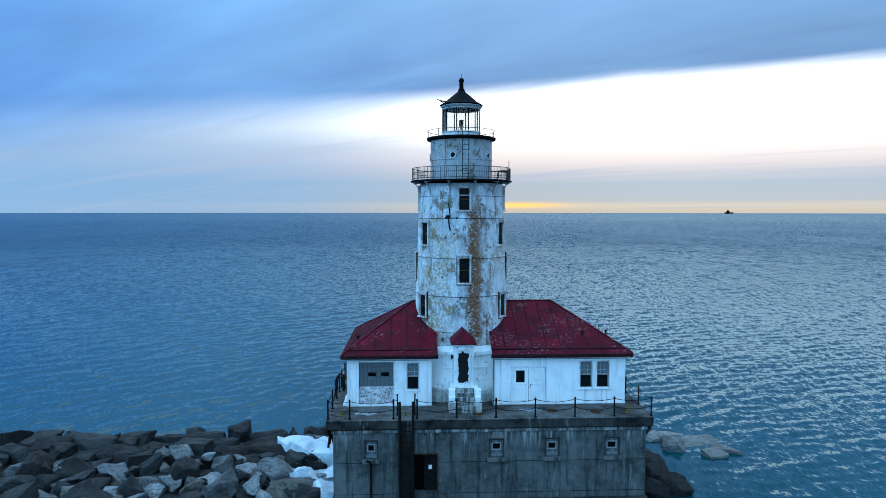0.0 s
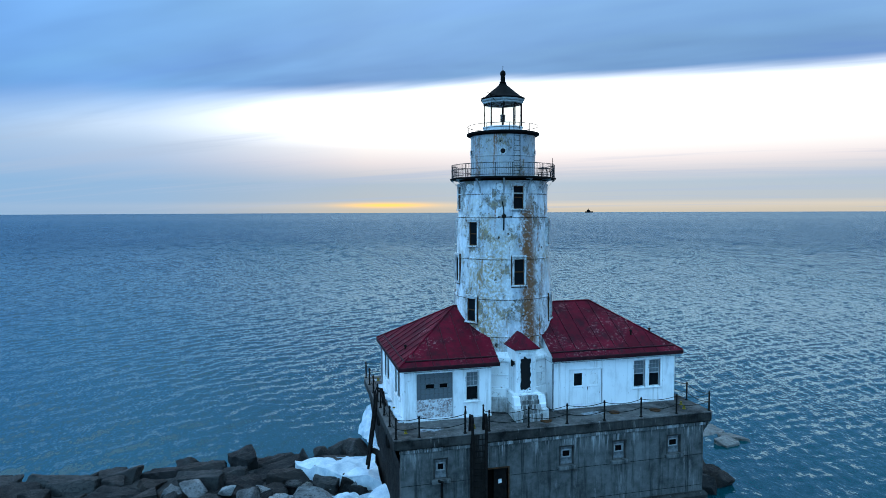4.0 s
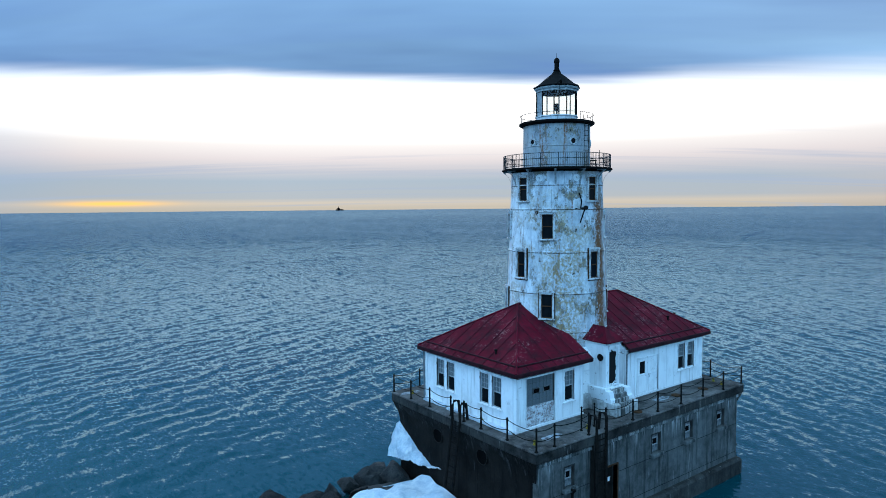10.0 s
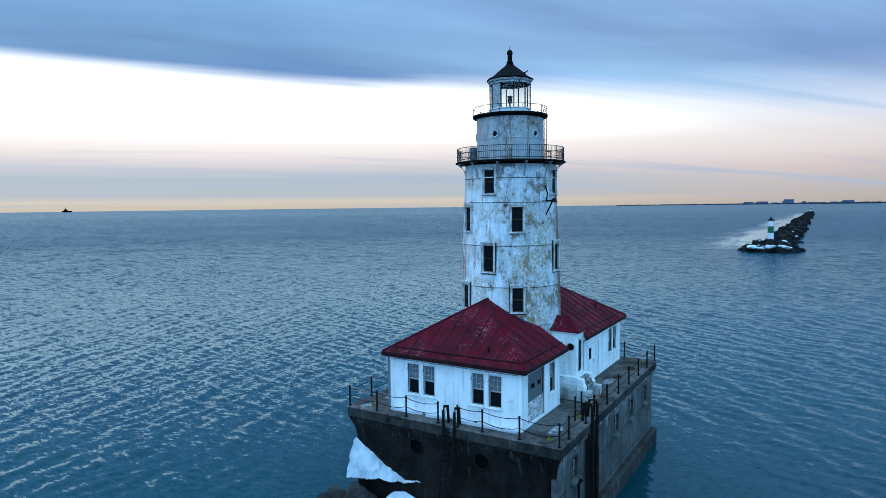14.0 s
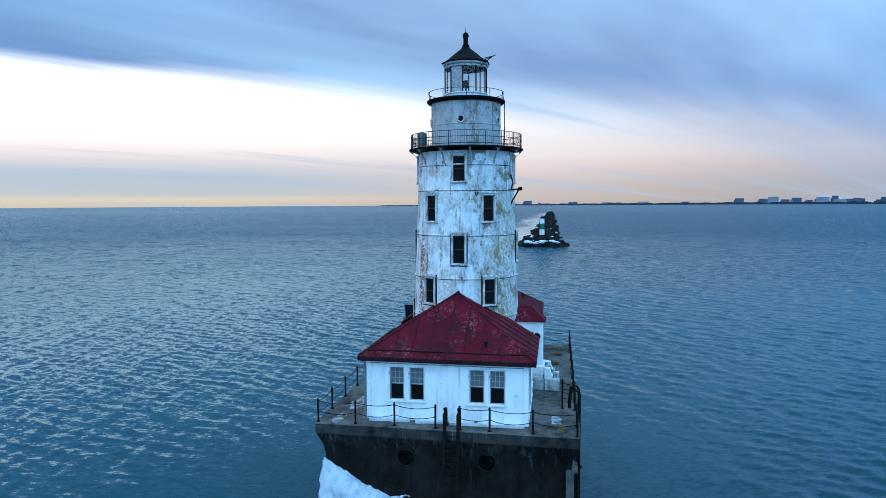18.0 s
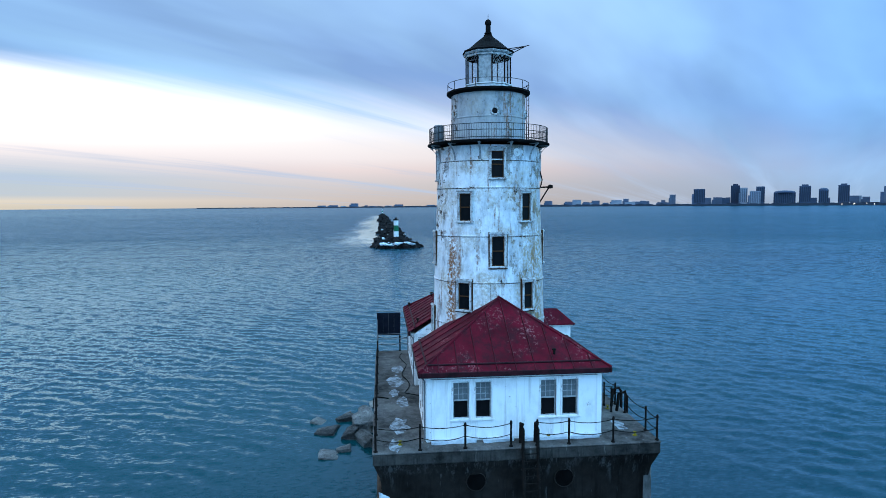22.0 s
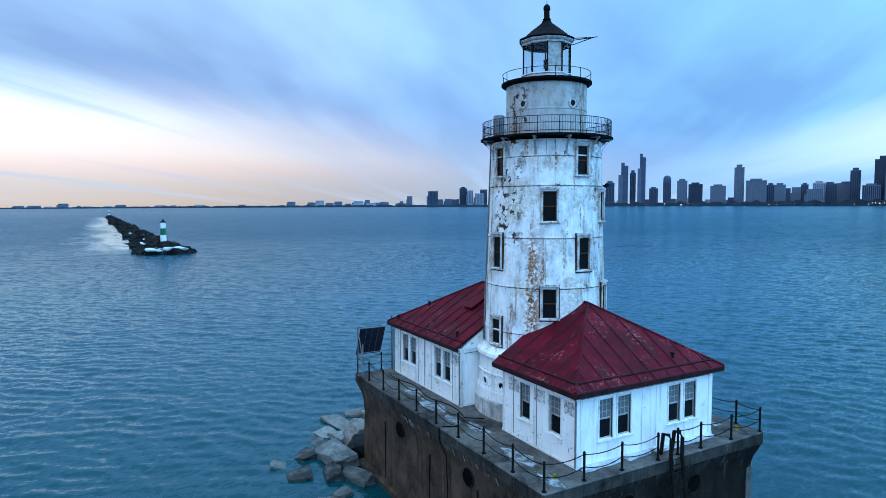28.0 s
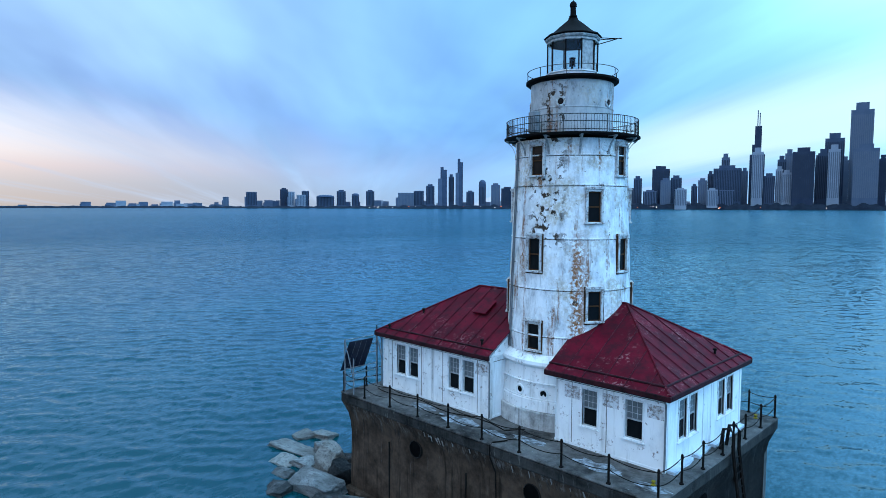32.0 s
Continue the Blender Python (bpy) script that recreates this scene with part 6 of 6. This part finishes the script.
def low_blocks():
    """Low buildings along the shore between the towers."""
    rnd = random.Random(33)
    for i in range(120):
        az = 84 + 88 * rnd.uniform(0, 1) ** 0.8
        dist = 4420 + rnd.uniform(-60, 150)
        h = rnd.uniform(8, 40) if az < 118 else rnd.uniform(22, 60)
        if az < 100:
            h *= 0.8
        # the farther shore gets paler facades, for its thicker haze
        high_rise(dist * math.sin(radians(az)), dist * math.cos(radians(az)), rnd.uniform(20, 70), h, rnd.choice((0, 0, 3, 3, 4)) if az > 116 else rnd.choice((3, 3, 4)))


low_blocks()


def far_shore():
    bm = bmesh.new()
    rnd = random.Random(4)
    prev = None
    az = 74.0
    while az < 186:
        d0, d1 = 4090.0, 4700.0
        ht = (3.5 + 12 * min(1.0, max(0.0, (az - 78) / 30)) + 14 * min(1.0, max(0.0, (az - 122) / 20)) + 12 * min(1.0, max(0.0, (az - 142) / 12))) * (0.75 + 0.5 * noise.noise(Vector((az * 1.7, 0, 0)))) + rnd.uniform(0, 2.5)
        s, c = math.sin(radians(az)), math.cos(radians(az))
        ring = [bm.verts.new((d0 * s, d0 * c, -1)), bm.verts.new((d0 * s, d0 * c, 2.0)), bm.verts.new(((d0 + 25) * s, (d0 + 25) * c, max(2.5, ht))), bm.verts.new((d1 * s, d1 * c, max(2.5, ht)))]
        if prev:
            for a in range(3):
                bm.faces.new((prev[a], prev[a + 1], ring[a + 1], ring[a]))
        prev = ring
        az += 0.12
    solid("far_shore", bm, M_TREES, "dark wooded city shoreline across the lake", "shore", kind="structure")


far_shore()


def glow(name, colour, power):
    m, t, b = material(name)
    put(t, b, "Base Color", (0.02, 0.02, 0.02))
    b.inputs["Emission Color"].default_value = (*colour, 1)
    b.inputs["Emission Strength"].default_value = power
    return m


M_LAMPW, M_LAMPR = glow("shore_lamp_white", (1.0, 0.9, 0.75), 2.2), glow("shore_lamp_red", (1.0, 0.16, 0.06), 2.0)


def shore_lights():
    rnd = random.Random(9)
    for i in range(26):
        az = rnd.uniform(128, 172)
        d = 4080
        bm = bmesh.new()
        bmesh.ops.create_icosphere(bm, subdivisions=1, radius=rnd.uniform(1.6, 3.2))
        ob = solid("shore_light", bm, M_LAMPR if rnd.random() < 0.35 else M_LAMPW, "small lit street lamp on the city shore", "light", "shore lights")
        ob.location = (d * math.sin(radians(az)), d * math.cos(radians(az)), rnd.uniform(6, 16))


shore_lights()


def ship():
    s = thing("cargo_ship", "small dark ship on the horizon", "ship")
    m = pose(4200 * math.sin(radians(27.2)), 4200 * math.cos(radians(27.2)), 0, 0, 0, -20)
    bm = bmesh.new()
    prism(bm, [(-24, -5), (20, -5), (27, 0), (20, 5), (-24, 5)], 0, 8)
    part("hull", bm, M_DARK, s).matrix_basis = m
    part("superstructure", boxes((-14, 4, -4, 4, 8, 16), (-9, -2, -3, 3, 16, 21)), M_DARK, s).matrix_basis = m
    bm = bmesh.new()
    tube(bm, [(-5, 0, 21), (-5, 0, 29)], 0.8, 5)
    part("mast", bm, M_DARK, s).matrix_basis = m


ship()

# ---- fittings on and round the tower ----


def polar(az, r, z):
    return Vector((r * math.cos(radians(az)), r * math.sin(radians(az)), z))


def fittings():
    l = thing("gallery_ladder", "thin iron ladder up the watch-room drum", "ladder")
    for az in (268, 278):
        bm = bmesh.new()
        tube(bm, [polar(az, 2.12, 18.63), polar(az, 2.12, 21.1), polar(az, 2.0, 21.6)], 0.018, 5)
        part("rail", bm, M_IRON, l)
    for i in range(1, 9):
        bm = bmesh.new()
        tube(bm, [polar(268, 2.12, 18.63 + 0.28 * i), polar(278, 2.12, 18.63 + 0.28 * i)], 0.012, 4)
        part("rung", bm, M_IRON, l)
    j = thing("hoist_arm", "black iron hoist arm under the lantern roof", "hoist")
    for a, b in ((polar(222, 1.15, 23.22), polar(229, 2.2, 23.24)), (polar(238, 1.15, 23.2), polar(229, 2.2, 23.24)), (polar(230, 1.2, 22.95), polar(229, 2.1, 23.22)), (polar(229, 2.1, 23.24), polar(229, 2.36, 23.26))):
        bm = bmesh.new()
        tube(bm, [a, b], 0.022, 5)
        part("strut", bm, M_IRON, j)
    k = thing("lamp_bracket", "rusty black iron bracket on the tower wall", "bracket")
    for pts, r in (([polar(252, 2.6, 16.32), polar(252, 3.2, 16.34)], 0.045), ([polar(252, 2.62, 15.5), polar(252, 2.9, 15.95), polar(252, 3.12, 16.32)], 0.04), ([polar(245, 2.66, 16.3), polar(262, 2.66, 16.3)], 0.045), ([polar(252, 2.68, 16.3), polar(252, 2.78, 16.7), polar(250, 2.68, 17.15)], 0.035)):
        bm = bmesh.new()
        tube(bm, pts, r, 6)
        part("bar", bm, M_IRON, k)
    bm = bmesh.new()
    lathe(bm, [(0.05, -0.1), (0.12, -0.08), (0.12, 0.06), (0.04, 0.1)], 10)
    part("lamp_head", bm, M_IRON, k).matrix_basis = Matrix.Translation(polar(252, 3.2, 16.36))
    # barrel and box on the gallery
    g = thing("storage_drum", "dark grey drum standing on the gallery", "drum")
    bm = bmesh.new()
    lathe(bm, [(0.24, 18.64), (0.26, 18.66), (0.26, 18.92), (0.275, 18.94), (0.26, 18.96), (0.26, 19.25), (0.275, 19.27), (0.26, 19.3), (0.26, 19.52), (0.2, 19.56)], 20)
    part("shell", bm, M_GREYP, g).matrix_basis = Matrix.Translation(polar(84, 2.55, 0))
    t = thing("work_table", "black iron stand on the gallery", "stand")
    p = polar(352, 2.55, 0)
    part("top", boxes((p.x - 0.3, p.x + 0.3, p.y - 0.25, p.y + 0.25, 19.12, 19.17)), M_IRON, t)
    for dx in (-0.25, 0.25):
        for dy in (-0.2, 0.2):
            bm = bmesh.new()
            tube(bm, [(p.x + dx * 1.2, p.y + dy * 1.2, 18.63), (p.x + dx, p.y + dy, 19.13)], 0.025, 5)
            part("leg", bm, M_IRON, t)
    bm = bmesh.new()
    tube(bm, [(p.x + 0.35, p.y - 0.4, 18.63), (p.x + 0.35, p.y - 0.4, 19.75)], 0.02, 5)
    part("aerial", bm, M_IRON, t)
    # conduit down the tower
    c = thing("conduit", "grey pipe clipped down the tower wall", "pipe")
    for az in (57, 60):
        bm = bmesh.new()
        tube(bm, [polar(az, tower_r(z) + 0.06, z) for z in (8.8, 9.6, 11.7, 13.95, 16.3, 17.62, 18.3)], 0.035, 6)
        part("pipe", bm, M_GREYP, c)
    for z in (9.2, 10.6, 12.8, 15.1, 17.0):
        bm = bmesh.new()
        tube(bm, [polar(54, tower_r(z) + 0.03, z), polar(58, tower_r(z) + 0.11, z), polar(63, tower_r(z) + 0.03, z)], 0.02, 4)
        part("clip", bm, M_GREYP, c)
    # round lights in the pedestal
    for az in (83, 105):
        bm = bmesh.new()
        lathe(bm, [(0.15, -0.03), (0.15, 0.05), (0.2, 0.07), (0.24, 0.05), (0.25, -0.03)], 20, cap=False)
        ob = part("porthole", bm, M_TRIM, TOWER)
        ob.matrix_basis = pose(0, 0, 7.1, 0, 0, az - 90) @ pose(0, 3.2, 0, -90)
        bm = bmesh.new()
        lathe(bm, [(0.155, 0.0), (0.155, 0.012)], 20)
        inst("porthole_glass", mesh_of("porthole_glass", bm, M_PANE), ob)
    # horn on the entrance bay
    h = thing("fog_horn", "small round dark horn on the entrance bay", "horn")
    bm = bmesh.new()
    lathe(bm, [(0.1, 0.0), (0.1, 0.08), (0.16, 0.12), (0.2, 0.13), (0.14, 0.1), (0.06, 0.05)], 18)
    part("bell", bm, M_IRON, h).matrix_basis = pose(-0.71, -3.95, 8.4, 0, -90)


M_GREYP = simple("grey_pipe_paint", (0.10, 0.11, 0.12), (0.24, 0.25, 0.26), 0.6, 0.2, 3.0)
fittings()


def roof_fittings():
    slope = math.degrees(math.atan2(11.0 - 8.52, 4.14))
    hz = thing("roof_hatch", "low red metal hatch on the roof", "hatch")
    m = pose(4.0, 1.5, 8.58 + (4.14 - 1.5) * 0.599, -slope)
    part("curb", boxes((-0.42, 0.42, -0.5, 0.5, 0.0, 0.1), bevel=0.015), M_ROOF, hz).matrix_basis = m
    part("lid", boxes((-0.46, 0.46, -0.54, 0.54, 0.1, 0.15), bevel=0.015), M_ROOF, hz).matrix_basis = m
    for x, y, z in ((2.35, 3.6, 8.88), (8.8, 3.8, 8.76), (7.6, 2.4, 9.6), (8.6, -2.2, 9.3), (7.0, -2.8, 9.35), (-6.3, -1.8, 9.0)):
        v = thing("roof_vent", "short black vent pipe on the roof", "vent pipe", "roof vents")
        bm = bmesh.new()
        lathe(bm, [(0.05, -0.15), (0.05, 0.16), (0.09, 0.17), (0.09, 0.24), (0.02, 0.27)], 10)
        part("pipe", bm, M_IRON, v).matrix_basis = Matrix.Translation((x, y, z))
    for x, y in ((1.62, 3.9), (1.62, -3.82), (9.36, 3.88), (-6.8, 3.86)):
        d = thing("downpipe", "thin rusty downpipe at the house corner", "pipe", "downpipes")
        bm = bmesh.new()
        tube(bm, [(x, y * 1.06, 8.4), (x, y, 8.15), (x, y, 5.62), (x, y * 1.03, 5.52)], 0.04, 6)
        part("pipe", bm, M_GREYP, d)


roof_fittings()


def solar_stand():
    s = thing("solar_stand", "grey steel stand with a dark tilted solar panel", "solar panel")
    ys = (3.78, 5.92)
    for y in ys:
        for x, top in ((9.95, 8.3), (9.2, 7.4)):
            bm = bmesh.new()
            tube(bm, [(x, y, DECK), (x, y, top)], 0.035, 6)
            part("post", bm, M_GREYP, s)
        bm = bmesh.new()
        tube(bm, [(9.95, y, 8.28), (9.2, y, 6.3)], 0.03, 6)
        part("brace", bm, M_GREYP, s)
    for z in (6.0, 6.35, 6.7, 7.35, 7.8, 8.26):
        bm = bmesh.new()
        tube(bm, [(9.95, ys[0], z), (9.95, ys[1], z)], 0.025, 5)
        part("crossbar", bm, M_GREYP, s)
    panel = part("panel", boxes((9.9, 9.94, 4.36, 5.94, 6.36, 8.24), bevel=0.008), M_PANELS, s, "dark solar panel in a steel frame")
    tilt = Matrix.Translation((9.5, 0, 8.24)) @ Matrix.Rotation(radians(-26), 4, "Y") @ Matrix.Translation((-9.92, 0, -8.24))
    panel.matrix_basis = tilt
    for i in range(1, 4):
        y = 4.42 + 1.48 * i / 4
        inst("cell_line", mesh_of("cell_line", boxes((9.892, 9.898, y - 0.005, y + 0.005, 6.38, 8.22)), M_GREYP), panel)
    bm = bmesh.new()
    tube(bm, [(9.95, 3.74, DECK), (9.95, 3.74, 8.78)], 0.03, 6)
    part("aerial", bm, M_IRON, s)


M_PANELS = glass("solar_cells", (0.02, 0.024, 0.04), 0.2)
solar_stand()


def deck_clutter():
    c = thing("power_cable", "black cable lying along the foot of the wall", "cable")
    bm = bmesh.new()
    tube(bm, [(9.2 - 0.6 * i + 0.1 * math.sin(i * 1.3), 4.3 + 0.18 * math.sin(i * 0.9), DECK + 0.025) for i in range(16)] + [(-0.3, 3.7, DECK + 0.03)], 0.025, 5)
    part("cable", bm, M_IRON, c)
    for x, y in ((-6.9, 4.9), (-6.95, -5.2), (-6.9, -1.4), (8.9, -5.3), (9.2, -4.6), (-3.4, -5.3)):
        b = thing("mooring_cleat", "low yellow-painted iron cleat on the deck", "cleat", "deck cleats")
        bm = bmesh.new()
        lathe(bm, [(0.1, DECK), (0.1, DECK + 0.03), (0.045, DECK + 0.05), (0.045, DECK + 0.12), (0.08, DECK + 0.14), (0.07, DECK + 0.18)], 12)
        part("post", bm, M_YELLOW, b).matrix_basis = Matrix.Translation((x, y, 0))
    for x, y, r in ((0.6, -5.2, 0.32), (4.8, -4.9, 0.3), (7.2, -5.1, 0.3)):
        h = thing("deck_hatch", "round rusty hatch cover set in the deck", "hatch", "deck hatches")
        bm = bmesh.new()
        lathe(bm, [(r, DECK), (r, DECK + 0.04), (r * 0.86, DECK + 0.05), (r * 0.2, DECK + 0.055)], 20)
        part("cover", bm, M_RUSTIRON, h).matrix_basis = Matrix.Translation((x, y, 0))
    # a smaller chain post pair at the ladder head
    for x in (-3.86, -2.9):
        p = thing("ladder_post", "black iron post at the ladder head", "post", "ladder posts")
        bm = bmesh.new()
        lathe(bm, [(0.07, 0), (0.07, 0.04), (0.04, 0.06), (0.04, 1.1), (0.06, 1.14), (0.02, 1.2)], 8)
        part("shaft", bm, M_IRON, p).matrix_basis = pose(x, Y0 + 0.75, DECK)
        for z in (0.52, 0.98):
            bm = bmesh.new()
            tube(bm, [(x, Y0 + 0.75, DECK + z), (x, Y0 + 0.44, DECK + z - 0.05), (x + (-0.19 if x < -3.2 else 0.12), Y0 + 0.14, DECK + z)], 0.016, 5)
            part("chain", bm, M_IRON, p)


def frost():
    for k, (x, y, s) in enumerate(((-4.6, 4.9, 0.8), (-1.2, 4.6, 0.6), (2.6, 4.9, 0.9), (5.2, 4.7, 0.7), (-6.9, 5.1, 0.5), (0.4, 5.0, 0.5), (-5.6, -5.0, 0.5), (3.6, -4.7, 0.5))):
        bm = bmesh.new()
        ring = [bm.verts.new((x + s * (1 + 0.5 * noise.noise(Vector((math.cos(a) * 2 + k * 7, math.sin(a) * 2, 0)))) * math.cos(a) * 1.3, y + s * 0.5 * (1 + 0.6 * noise.noise(Vector((math.cos(a) * 2, math.sin(a) * 2, k * 5)))) * math.sin(a), DECK + 0.006)) for a in [2 * math.pi * i / 28 for i in range(28)]]
        mid = bm.verts.new((x, y, DECK + 0.012))
        for i in range(28):
            bm.faces.new((ring[i], ring[(i + 1) % 28], mid))
        solid("frost_patch", bm, M_FROST, "thin greyish film of ice on the deck", "ice", "deck ice")


def frost_film():
    m, t, b = material("thin_grey_ice")
    n = noise_of(t, 2.2, 6, 0.75, seed=3.0)
    put(t, b, "Base Color", ramp(t, n, [(0.42, (0.06, 0.06, 0.06)), (0.6, (0.34, 0.37, 0.40))]))
    put(t, b, "Roughness", 0.5)
    return m


M_FROST = frost_film()
frost()
M_YELLOW = simple("chipped_yellow_paint", (0.06, 0.05, 0.01), (0.30, 0.22, 0.02), 0.7)
deck_clutter()
